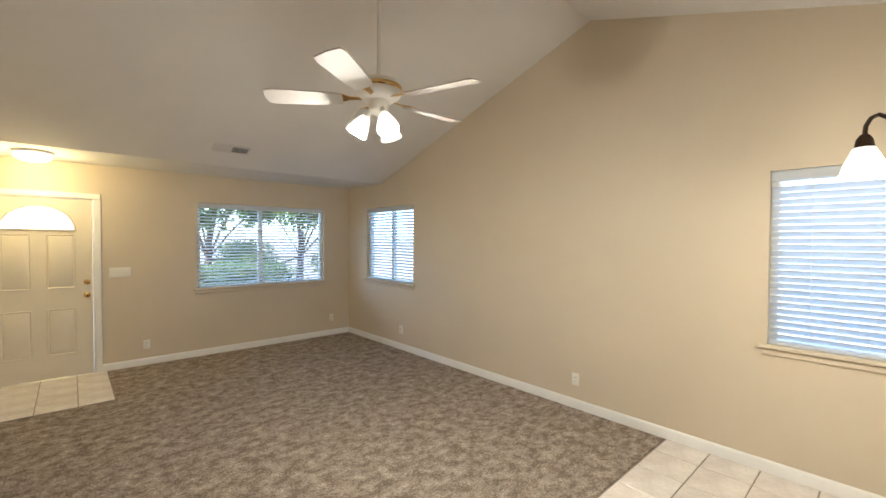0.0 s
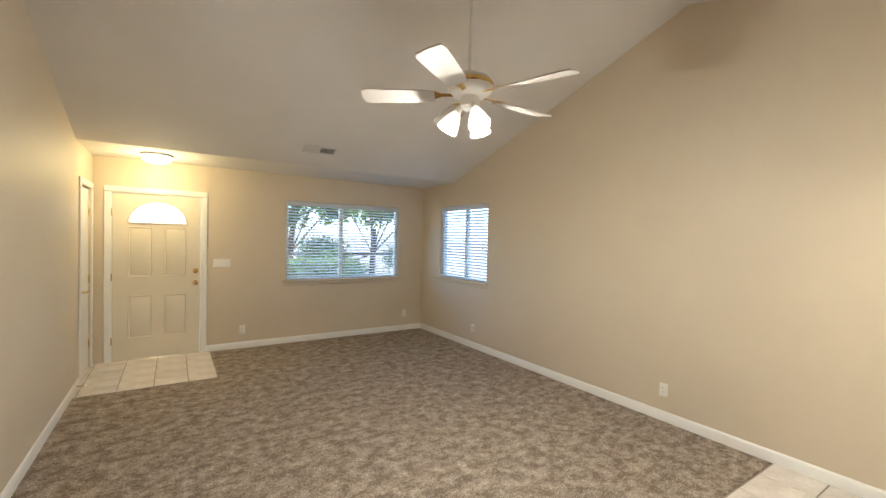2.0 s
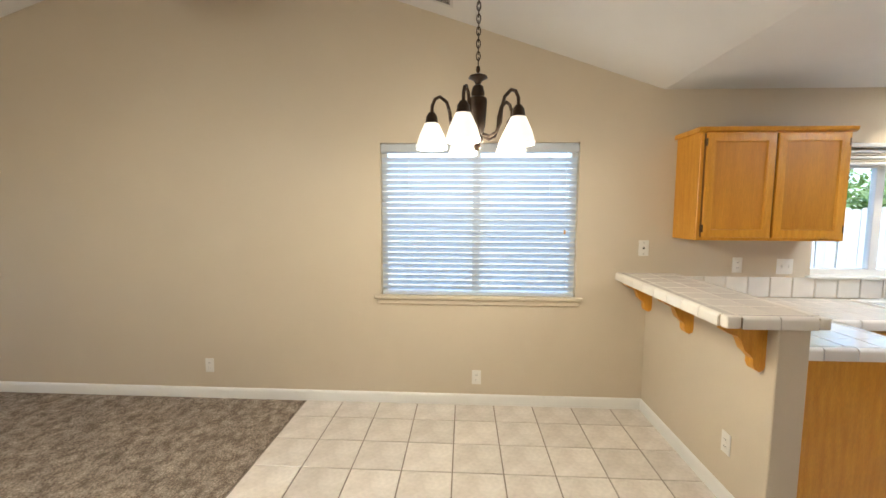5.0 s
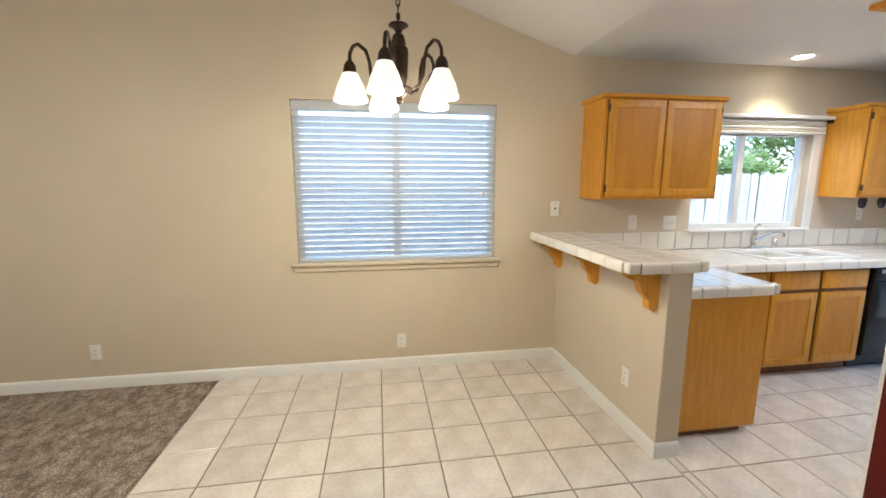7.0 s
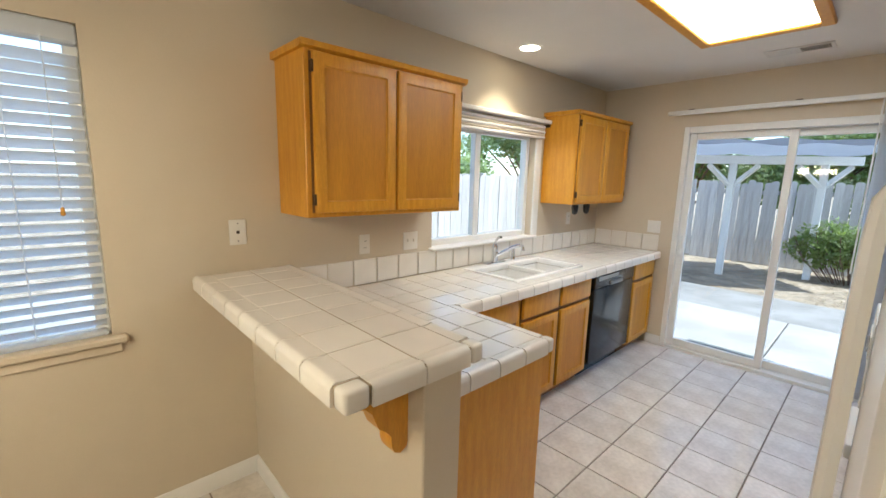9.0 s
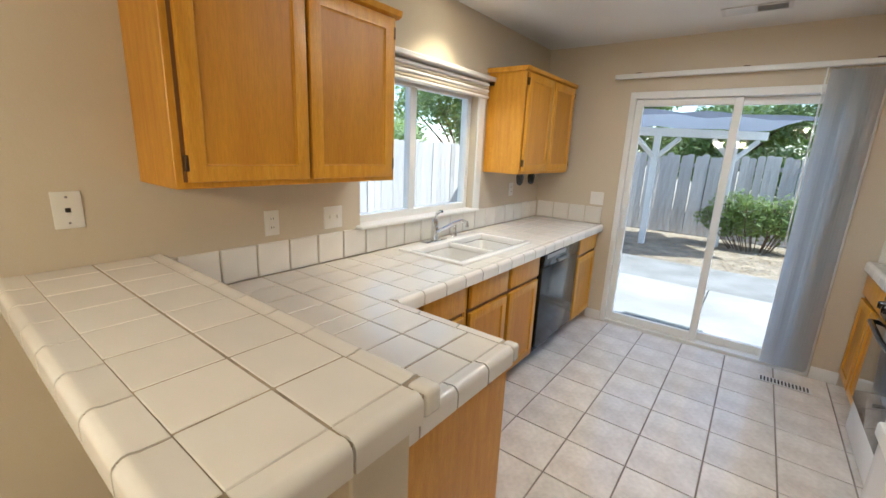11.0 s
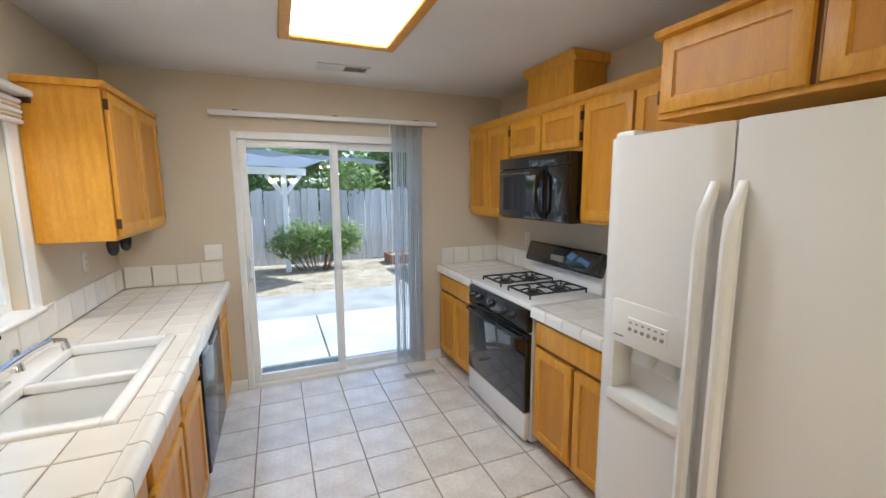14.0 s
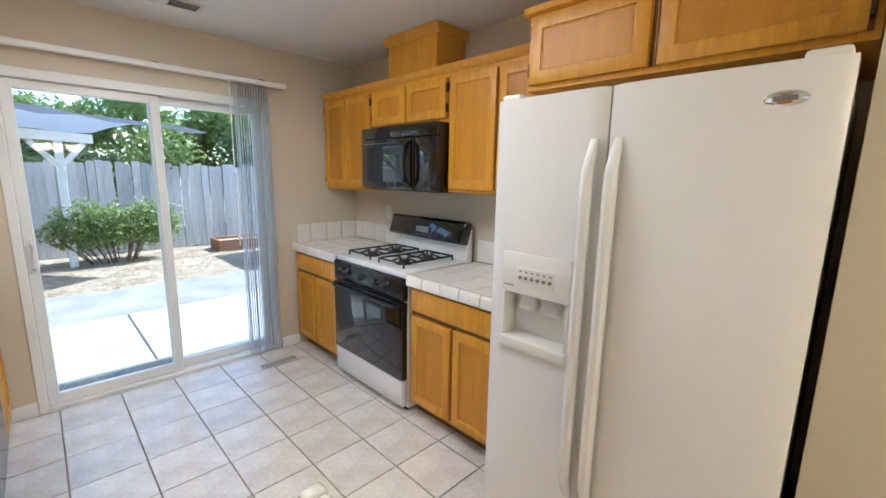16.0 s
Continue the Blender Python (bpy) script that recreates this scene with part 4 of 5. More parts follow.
# dispenser
bm = bmesh.new()
box(bm, (HX0, YF - 0.002, 1.085), (HX1, -FD, HZ1), 0.006, 2)
disp = part("dispenser_panel", bm, WHITEP, left, "white dispenser control panel")
bm = bmesh.new()
box(bm, (HX0, YF + 0.001, HZ0 + 0.04), (HX0 + 0.016, -FD, 1.085), 0.003)
box(bm, (HX1 - 0.016, YF + 0.001, HZ0 + 0.04), (HX1, -FD, 1.085), 0.003)
box(bm, (HX0, -FD - 0.004, HZ0 + 0.02), (HX1, -FD + 0.004, 1.085))
part("recess", bm, WHITEP, left)
part("drip_tray", bx((HX0, YF - 0.012, HZ0), (HX1, -FD, HZ0 + 0.042), 0.008, 2), WHITEP, left)
for x in (0.155, 0.25):
    bm = bx((x - 0.032, -0.05, -0.028), (x + 0.032, 0.0, 0.028), 0.012, 3)
    bmesh.ops.transform(bm, matrix=Matrix.Translation((0, -FD - 0.006, 1.03)) @ Matrix.Rotation(radians(-24), 4, "X"), verts=bm.verts)
    part("paddle", bm, TRIM, left)
part("button_strip", bx((0.135, YF - 0.005, 1.125), (0.285, YF - 0.001, 1.185), 0.003), WHITEP, disp)
for k in range(6):
    part("button", cyl(bmesh.new(), (0.150 + k * 0.024, YF - 0.009, 1.148), (0.150 + k * 0.024, YF - 0.004, 1.148), 0.0065, seg=10), LOGO, disp)
    part("button_mark", bx((0.145 + k * 0.024, YF - 0.0058, 1.167), (0.155 + k * 0.024, YF - 0.0048, 1.173)), LOGO, disp)
part("label_bar", bx((0.08, YF - 0.0035, 1.11), (0.12, YF - 0.0018, 1.115)), LOGO, disp)
# long bowed handles
for x, lean in ((SEAM - 0.036, -1), (SEAM + 0.036, 1)):
    bm = bmesh.new()
    sec = [(-0.016, 0.0), (-0.019, -0.02), (-0.012, -0.034), (0.0, -0.039), (0.012, -0.034), (0.019, -0.02), (0.016, 0.0)]
    rows = []
    for k in range(15):
        s = k / 14
        z = 0.40 + s * 1.22
        rise = min(1.0, min(s, 1 - s) / 0.10)
        rise = math.sin(rise * math.pi / 2)
        rows.append([bm.verts.new((x + u * (0.75 + 0.25 * rise), YF + 0.004 + v * (0.15 + 0.85 * rise) - 0.018 * rise, z)) for u, v in sec])
    for a, b in zip(rows, rows[1:]):
        for k in range(len(sec)):
            bm.faces.new((a[k], a[(k + 1) % 7], b[(k + 1) % 7], b[k]))
    bm.faces.new(rows[0]), bm.faces.new(rows[-1])
    bmesh.ops.recalc_face_normals(bm, faces=bm.faces)
    part("handle", bm, WHITE, left if lean < 0 else right)
bm = lathe(bmesh.new(), [(0, 0.006), (0.03, 0.005), (0.042, 0.0)], 28, Matrix.Translation((0.822, YF + 0.0065, 1.687)) @ Matrix.Diagonal((1, 1, 0.42, 1)) @ Matrix.Rotation(radians(90), 4, "X"))
part("badge", bm, CHROME, right, "oval chrome badge")
part("badge_mark", bx((0.80, YF - 0.0008, 1.681), (0.845, YF + 0.002, 1.692), 0.001), LOGO, right)
for x in (0.05, FW - 0.05):
    part("hinge_cover", bx((x - 0.04, -FD - 0.06, 1.765), (x + 0.04, -FD + 0.05, 1.79), 0.010, 2), WHITEP, t)

# gas range
t = thing("gas_range", "white and black gas range with glass oven door", "stove", pose(KWEST + 0.01, -4.175, 0, 0, 0, 90))
SW = 0.80
part("body", bx((0.0, -0.61, 0.03), (SW, 0, 0.895), 0.004), WHITE, t)
part("cooktop", bx((0.0, -0.635, 0.885), (SW, -0.09, 0.925), 0.010, 2), WHITE, t)
part("drawer", bx((0.005, -0.655, 0.045), (SW - 0.005, -0.612, 0.225), 0.012, 2), WHITE, t)
dr = part("oven_door", bx((0.005, -0.66, 0.23), (SW - 0.005, -0.612, 0.735), 0.008, 2), BGLASS, t, "black glass oven door")
part("handle", tube(bmesh.new(), [(0.03, -0.66, 0.71), (0.05, -0.69, 0.715), (SW / 2, -0.705, 0.715), (SW - 0.05, -0.69, 0.715), (SW - 0.03, -0.66, 0.71)], 0.013, 10), BLACK, dr)
cp = part("control_panel", bx((0.002, -0.655, 0.745), (SW - 0.002, -0.61, 0.885), 0.008, 2), BLACK, t)
for x in (0.085, 0.17, 0.36, 0.54, 0.64):
    m = Matrix.Translation((x, -0.655, 0.82)) @ Matrix.Rotation(radians(90), 4, "X")
    k = part("knob", lathe(bmesh.new(), [(0, 0.03), (0.018, 0.03), (0.022, 0.024), (0.026, 0.004), (0.03, 0.0)], 18, m), BLACK, cp)
    part("knob_grip", bx((x - 0.005, -0.69, 0.802), (x + 0.005, -0.68, 0.838), 0.002), BLACK, k)
bg = part("backguard", bx((0.01, -0.085, 0.895), (SW - 0.01, -0.02, 1.14), 0.006), WHITE, t)
bm = bx((-0.005, -0.135, 1.035), (SW + 0.005, -0.06, 1.195), 0.018, 3)
bmesh.ops.transform(bm, matrix=Matrix.Translation((0, -0.1, 1.1)) @ Matrix.Rotation(radians(-18), 4, "X") @ Matrix.Translation((0, 0.1, -1.1)), verts=bm.verts)
part("backguard_panel", bm, BGLASS, bg, "black glossy backguard panel")
part("clock_window", bx((0.33, -0.150, 1.09), (0.47, -0.128, 1.13), 0.002), LOGO, bg)
for x0 in (0.09, 0.45):
    bm = bmesh.new()
    x1, y0, y1, z = x0 + 0.26, -0.575, -0.14, 0.955
    for p, q in (((x0, y0, z), (x1, y0, z)), ((x0, y1, z), (x1, y1, z)), ((x0, y0, z), (x0, y1, z)), ((x1, y0, z), (x1, y1, z)), ((x0, (y0 + y1) / 2, z), (x1, (y0 + y1) / 2, z))):
        tube(bm, [p, q], 0.0065, 6)
    for yc in (y0 + 0.11, y1 - 0.11):
        xc = (x0 + x1) / 2
        for dx, dy in ((0.13, 0), (-0.13, 0), (0, 0.105), (0, -0.105)):
            tube(bm, [(xc + dx, yc + dy, z), (xc + dx * 0.5, yc + dy * 0.5, z + 0.008), (xc + dx * 0.25, yc + dy * 0.25, z + 0.006)], 0.006, 6)
    for x in (x0, x1):
        for y in (y0, y1):
            tube(bm, [(x, y, z), (x, y, 0.926)], 0.006, 6)
    part("grate", bm, IRON, t, "black cast iron burner grate")
    for yc in (y0 + 0.11, y1 - 0.11):
        part("burner", lathe(bmesh.new(), [(0.0, 0.028), (0.03, 0.028), (0.036, 0.02), (0.036, 0.012), (0.055, 0.004), (0.06, 0.0)], 20, Matrix.Translation(((x0 + x1) / 2, yc, 0.925))), IRON, t)
for x in (0.05, SW - 0.05):
    part("foot", cyl(bmesh.new(), (x, -0.58, 0.0), (x, -0.58, 0.035), 0.018, seg=10), BLACK, t)

# microwave
t = thing("microwave", "black over-the-range microwave with glossy glass door", "microwave", pose(KWEST + 0.004, -4.165, 1.395, 0, 0, 90))
MW = 0.80
part("body", bx((0.0, -0.385, 0.0), (MW, 0, 0.43), 0.006), BLACK, t)
part("top_vent", bx((0.0, -0.408, 0.352), (MW, -0.386, 0.43), 0.006, 2), BGLASS, t)
d = part("door", bx((0.0, -0.412, 0.012), (MW * 0.74, -0.386, 0.348), 0.008, 2), BGLASS, t, "black glass microwave door")
part("window_frame", bx((0.07, -0.4135, 0.06), (MW * 0.60, -0.4125, 0.30)), BGLASS, d)
part("handle", tube(bmesh.new(), [(MW * 0.70, -0.41, 0.03), (MW * 0.69, -0.445, 0.06), (MW * 0.675, -0.46, 0.18), (MW * 0.69, -0.445, 0.30), (MW * 0.70, -0.41, 0.335)], 0.015, 10), BGLASS, d)
part("control_panel", bx((MW * 0.75, -0.411, 0.012), (MW, -0.386, 0.348), 0.008, 2), BGLASS, t)
part("light_strip", bx((MW * 0.02, -0.4135, 0.318), (MW * 0.5, -0.412, 0.322)), LOGO, d)


# ---- lamps ----
def bell(z_top, r0, r1, h):
    """An open bell shade hanging down from z_top, with a fluted foot."""
    return [(r0, z_top), (r0 * 1.25, z_top - h * 0.08), (r1 * 0.62, z_top - h * 0.25), (r1 * 0.82, z_top - h * 0.5), (r1 * 0.95, z_top - h * 0.75), (r1 * 0.99, z_top - h * 0.86), (r1 * 1.06, z_top - h * 0.9), (r1, z_top - h),
            (r1 - 0.004, z_top - h), (r1 * 0.9, z_top - h * 0.75), (r1 * 0.78, z_top - h * 0.5), (r1 * 0.58, z_top - h * 0.25)]


CH = (2.45, -0.04)
CH_TOP = RIDGE_Z - (RIDGE_Y - CH[1]) / 3
ch = thing("chandelier", "dark bronze five-arm chandelier with lit white glass shades", "chandelier", pose(CH[0], CH[1], 1.85))
part("canopy", lathe(bmesh.new(), [(0.0, -0.03), (0.02, -0.03), (0.05, -0.015), (0.065, 0.01), (0, 0.012)], 24, Matrix.Translation((0, 0, CH_TOP - 1.85))), BRONZE, ch)
bm = bmesh.new()
n = 24
z0, z1 = 0.375, CH_TOP - 1.85 - 0.03
for k in range(n):
    zc = z0 + (k + 0.5) * (z1 - z0) / n
    turn = Matrix.Translation((0, 0, zc)) @ Matrix.Rotation(radians(90 * (k % 2)), 4, "Z")
    pts = [turn @ Vector((0.009 * math.cos(a), 0, 0.021 * math.sin(a))) for a in np.linspace(0, 2 * math.pi, 11)]
    tube(bm, pts, 0.0028, 5)
part("chain", bm, BRONZE, ch)
part("column", lathe(bmesh.new(), [(0, 0.375), (0.008, 0.37), (0.01, 0.355), (0.006, 0.34), (0.02, 0.335), (0.042, 0.325), (0.045, 0.318), (0.02, 0.305), (0.012, 0.29), (0.024, 0.28), (0.032, 0.25), (0.03, 0.235), (0.042, 0.225),
     (0.044, 0.21), (0.04, 0.15), (0.037, 0.10), (0.03, 0.07), (0.02, 0.06), (0.028, 0.04), (0.03, 0.03), (0.014, 0.015), (0.018, 0.0), (0.012, -0.012), (0, -0.016)], 24), BRONZE, ch)
for k in range(5):
    a = radians(18 + 72 * k)
    c, s = math.cos(a), math.sin(a)
    prof = [(0.03, 0.06), (0.07, 0.045), (0.105, 0.06), (0.125, 0.10), (0.13, 0.16), (0.145, 0.21), (0.178, 0.235), (0.2, 0.225), (0.214, 0.195), (0.216, 0.15)]
    pts = []
    for (r0, h0), (r1, h1) in zip(prof, prof[1:]):
        pts += [(r0, h0), ((r0 + r1) / 2, (h0 + h1) / 2)]
    pts.append(prof[-1])
    arm = part("arm", tube(bmesh.new(), [(r * c, r * s, h) for r, h in pts], 0.008, 8), BRONZE, ch)
    at = Matrix.Translation((0.216 * c, 0.216 * s, 0))
    part("socket_cup", lathe(bmesh.new(), [(0.0, 0.165), (0.014, 0.163), (0.026, 0.145), (0.03, 0.118), (0.033, 0.112), (0, 0.112)], 18, at), BRONZE, arm)
    part("shade", lathe(bmesh.new(), bell(0.118, 0.028, 0.072, 0.125), 28, at), SHADE, arm, "white glass bell shade, lit")
    part("bulb", lathe(bmesh.new(), [(0, 0.02), (0.018, 0.028), (0.024, 0.05), (0.014, 0.085), (0.012, 0.11)], 14, at), BULB, arm)
    lamp("chandelier_lamp", (CH[0] + 0.216 * c, CH[1] + 0.216 * s, 1.80), 2.4, 0.05, WARM)

FN = (1.41, 2.05)
fan = thing("ceiling_fan", "white five-blade ceiling fan with three lit glass shades", "ceiling fan", pose(FN[0], FN[1], 2.34))
top = RIDGE_Z - abs(FN[1] - RIDGE_Y) / 3 - 2.34
part("canopy", lathe(bmesh.new(), [(0, top - 0.07), (0.02, top - 0.07), (0.06, top - 0.03), (0.07, top), (0, top + 0.0)], 24), WHITEP, fan)
part("down_rod", cyl(bmesh.new(), (0, 0, 0.15), (0, 0, top - 0.05), 0.011, seg=12), WHITEP, fan)
part("motor", lathe(bmesh.new(), [(0, 0.165), (0.03, 0.165), (0.05, 0.155), (0.105, 0.135), (0.125, 0.11), (0.128, 0.075), (0.118, 0.05), (0.10, 0.035), (0.06, 0.03), (0, 0.03)], 32), WHITEP, fan)
part("motor_band", lathe(bmesh.new(), [(0.1285, 0.105), (0.1315, 0.10), (0.1315, 0.085), (0.1285, 0.08)], 32), BRASS, fan)
part("switch_housing", lathe(bmesh.new(), [(0.0, 0.03), (0.045, 0.03), (0.055, 0.01), (0.055, -0.03), (0.04, -0.045), (0, -0.05)], 24), WHITEP, fan)
for k in range(5):
    m = Matrix.Rotation(radians(0 + 72 * k), 4, "Z") @ Matrix.Translation((0, 0, 0.03)) @ Matrix.Rotation(radians(12), 4, "X")
    out = [(0.20, -0.05), (0.30, -0.062), (0.57, -0.072), (0.605, -0.06), (0.615, 0.0), (0.605, 0.06), (0.57, 0.072), (0.30, 0.062), (0.20, 0.05)]
    bl = part("blade", merge(bmesh.new(), prism(bmesh.new(), out, "z", -0.003, 0.004), m), BLADE, fan, "pale whitewashed blade")
    part("blade_iron", merge(bmesh.new(), prism(bmesh.new(), [(0.09, -0.012), (0.16, -0.014), (0.20, -0.04), (0.25, -0.035), (0.26, 0.0), (0.25, 0.035), (0.20, 0.04), (0.16, 0.014), (0.09, 0.012)], "z", 0.005, 0.010), m), BRASS, bl)
for k in range(3):
    a = radians(-100 + 120 * k)
    m = Matrix.Rotation(a, 4, "Z") @ Matrix.Translation((0.055, 0, -0.035)) @ Matrix.Rotation(radians(-30), 4, "Y")
    part("lamp_arm", merge(bmesh.new(), cyl(bmesh.new(), (0, 0, 0.01), (0, 0, -0.05), 0.016, 0.022, 14), m), WHITEP, fan)
    sh = part("shade", lathe(bmesh.new(), bell(-0.035, 0.024, 0.06, 0.11), 24, m), SHADE_F, fan, "frosted glass tulip shade, lit")
    part("bulb", lathe(bmesh.new(), [(0, -0.135), (0.02, -0.128), (0.028, -0.105), (0.016, -0.07), (0.012, -0.045)], 14, m), BULB, sh)
    p = Matrix.Translation((FN[0], FN[1], 2.34)) @ m @ Vector((0, 0, -0.148))
    lamp("fan_lamp", p, 9.0, 0.03, (1.0, 0.84, 0.62))

EL = (-0.15, 5.86)
t = thing("ceiling_light", "round flush ceiling light with lit frosted glass over the entry", "ceiling light", pose(EL[0], EL[1], FLAT))
part("pan", lathe(bmesh.new(), [(0, -0.001), (0.15, -0.001), (0.155, -0.02), (0.14, -0.03), (0, -0.03)], 28), WHITEP, t)
part("glass", lathe(bmesh.new(), [(0.142, -0.03), (0.138, -0.06), (0.11, -0.085), (0.06, -0.098), (0, -0.102)], 28), DOME, t, "lit frosted glass bowl")
lamp("entry_lamp", (EL[0], EL[1], FLAT - 0.18), 4.8, 0.08, (1.0, 0.68, 0.25))

t = thing("fluorescent_light", "fluorescent ceiling box with lit diffuser and honey oak frame", "ceiling light", pose(2.225, -3.27, FLAT))
for lo, hi in (((-0.325, -0.64, -0.030), (-0.265, 0.64, -0.001)), ((0.265, -0.64, -0.030), (0.325, 0.64, -0.001)), ((-0.265, -0.64, -0.030), (0.265, -0.58, -0.001)), ((-0.265, 0.58, -0.030), (0.265, 0.64, -0.001))):
    part("frame", bx(lo, hi, 0.006), OAK, t, "honey oak frame")
part("diffuser", bx((-0.264, -0.579, -0.016), (0.264, 0.579, -0.008)), PANEL, t, "lit white acrylic diffuser")
t = thing("recessed_light", "round recessed ceiling light over the sink, lit", "recessed light", pose(3.40, -3.215, FLAT))
part("trim_ring", lathe(bmesh.new(), [(0.066, -0.001), (0.068, -0.006), (0.09, -0.004), (0.092, -0.001)], 28), TRIM, t)
part("lens", lathe(bmesh.new(), [(0, -0.002), (0.066, -0.003)], 28), CANL, t)
sp = bpy.data.lights.new("recessed_lamp", "SPOT")
sp.energy, sp.spot_size, sp.spot_blend, sp.shadow_soft_size, sp.color = 10.0, radians(105), 0.6, 0.05, (1.0, 0.82, 0.55)
new("recessed_lamp", sp).location = (3.40, -3.215, FLAT - 0.02)


# ---- vents, plates, small things ----
def vent(label, m, w=0.36, h=0.15):
    t = thing("ceiling_vent", label, "vent", m, "ceiling vents")
    # dark sheet paints the shade of the duct behind the slats
    part("vent_shade", bx((-w / 2 + 0.02, -h / 2 + 0.02, 0.0), (w / 2 - 0.02, h / 2 - 0.02, 0.002)), DARK, t)
    bm = bmesh.new()
    for lo, hi in (((-w / 2, -h / 2, 0), (w / 2, -h / 2 + 0.022, 0.007)), ((-w / 2, h / 2 - 0.022, 0), (w / 2, h / 2, 0.007)), ((-w / 2, -h / 2 + 0.022, 0), (-w / 2 + 0.022, h / 2 - 0.022, 0.007)),
                   ((w / 2 - 0.022, -h / 2 + 0.022, 0), (w / 2, h / 2 - 0.022, 0.007)), ((-0.008, -h / 2 + 0.022, 0), (0.008, h / 2 - 0.022, 0.007))):
        box(bm, lo, hi, 0.002)
    part("frame", bm, VENTM, t)
    for k in range(6):
        y = -h / 2 + 0.03 + k * (h - 0.06) / 5
        for side, (x0, x1) in ((-1, (-w / 2 + 0.022, -0.008)), (1, (0.008, w / 2 - 0.022))):
            b = bx((x0, -0.007, -0.0008), (x1, 0.007, 0.0008))
            bmesh.ops.transform(b, matrix=Matrix.Translation((0, y, 0.006)) @ Matrix.Rotation(radians(20 * side), 4, "X"), verts=b.verts)
            part("slat", b, VENTM, t)
    return t


SL = math.degrees(math.atan(1 / 3))
vent("white ceiling register on the sloped living room ceiling", Matrix.Translation((1.45, 5.05, RIDGE_Z - 3.05 / 3 - 0.0005)) @ Matrix.Rotation(radians(180 - SL), 4, "X"), 0.38, 0.16)
vent("white ceiling register on the sloped dining ceiling", Matrix.Translation((3.40, 0.28, RIDGE_Z - 1.72 / 3 - 0.0005)) @ Matrix.Rotation(radians(180 + SL), 4, "X") @ Matrix.Rotation(radians(90), 4, "Z"), 0.36, 0.15)
vent("white ceiling register on the kitchen ceiling", pose(2.12, -4.43, FLAT - 0.0005, 180, 0, 0), 0.36, 0.16)


def plate(kind, label, m, w=0.072, h=0.116):
    """An electrical cover plate that lies in the local xz plane and looks to -y."""
    t = thing("outlet" if kind == "outlet" else "light_switch" if kind == "switch" else "wall_plate", label, "outlet" if kind == "outlet" else "switch" if kind == "switch" else "wall plate", m, "wall plates")
    part("cover", bx((-w / 2, -0.007, -h / 2), (w / 2, 0, h / 2), 0.004, 2), WHITEP, t)
    if kind == "outlet":
        n = max(1, round(w / 0.075))
        for i in range(n):
            xc = (i - (n - 1) / 2) * 0.046
            for z in (-0.02, 0.02):
                s = part("socket", bx((xc - 0.015, -0.0095, z - 0.014), (xc + 0.015, -0.006, z + 0.014), 0.004), WHITEP, t)
                for x in (-0.006, 0.006):
                    # dark blocks on the socket face stand for the shaded slots
                    part("slot", bx((xc + x - 0.0012, -0.0102, z - 0.004), (xc + x + 0.0012, -0.009, z + 0.005)), DARK, s)
    elif kind == "switch":
        n = max(1, round((w - 0.03) / 0.045))
        for i in range(n):
            xc = (i - (n - 1) / 2) * 0.046
            part("toggle", bx((xc - 0.005, -0.017, -0.006), (xc + 0.005, -0.006, 0.014), 0.002), WHITEP, t)
    else:
        part("jack", bx((-0.007, -0.010, -0.007), (0.007, -0.006, 0.007), 0.001), DARK, t)
        for z in (-0.042, 0.042):
            part("screw", cyl(bmesh.new(), (0, -0.0085, z), (0, -0.006, z), 0.004, seg=8), LOGO, t)
    return t


EW = lambda y, z: pose(EAST, y, z, 0, 0, -90)
plate("outlet", "cream duplex outlet low on the long wall", EW(2.105, 0.275))
plate("outlet", "cream duplex outlet low under the dining window", EW(-0.092, 0.228))
plate("wall", "white plate low on the long wall near the corner", EW(4.887, 0.29))
plate("wall", "cream phone jack plate above the breakfast bar", EW(-1.35, 1.277), 0.076, 0.12)
plate("outlet", "cream duplex outlet above the backsplash", EW(-2.047, 1.155))
plate("switch", "cream double switch above the backsplash", EW(-2.393, 1.147), 0.118)
plate("outlet", "cream outlet under the small wall cabinet", EW(-4.33, 1.20))
plate("switch", "cream double switch beside the patio door", pose(3.07, SOUTH, 1.143, 0, 0, 180), 0.118)
plate("outlet", "cream outlet behind the stove", pose(KWEST, -4.375, 1.183, 0, 0, 90))
plate("switch", "cream four-gang switch beside the entry door", pose(0.56, NORTH, 1.178), 0.21)
plate("outlet", "cream duplex outlet low on the entry wall", pose(0.815, NORTH, 0.256))
plate("outlet", "cream duplex outlet low under the front window", pose(3.33, NORTH, 0.288))
plate("outlet", "cream duplex outlet low on the half wall", pose(2.62, -1.386, 0.33, 0, 0, 180))
plate("switch", "cream switch on the red wall", pose(1.27, -1.367, 1.17, 0, 0, 180), 0.118, 0.118)
plate("outlet", "white outlet low on the wall beside the entry", pose(WEST, 3.14, 0.29, 0, 0, 90))
t = thing("door_stop", "small brass door stop on the baseboard", "door stop", pose(WEST + 0.014, 5.42, 0.05))
part("stem", cyl(bmesh.new(), (0, 0, 0), (0.06, 0, 0), 0.006, seg=8), BRASS, t)
part("tip", cyl(bmesh.new(), (0.06, 0, 0), (0.075, 0, 0), 0.011, seg=10), WHITEP, t)
for y in (-4.02, -4.22):
    t = thing("stemware_hook", "black hook under the wall cabinet", "hook", pose(3.42, y, 1.358), "cabinet hooks")
    part("holder", lathe(bmesh.new(), [(0, 0), (0.026, 0), (0.03, -0.03), (0.024, -0.075), (0.012, -0.09), (0, -0.092)], 16), BLACK, t)
t = thing("floor_register", "cream metal floor register in the tiles by the patio door", "vent", pose(1.52, -4.62, 0.004))
part("frame", bx((-0.15, -0.05, 0), (0.15, 0.05, 0.005), 0.002), VENTM, t)
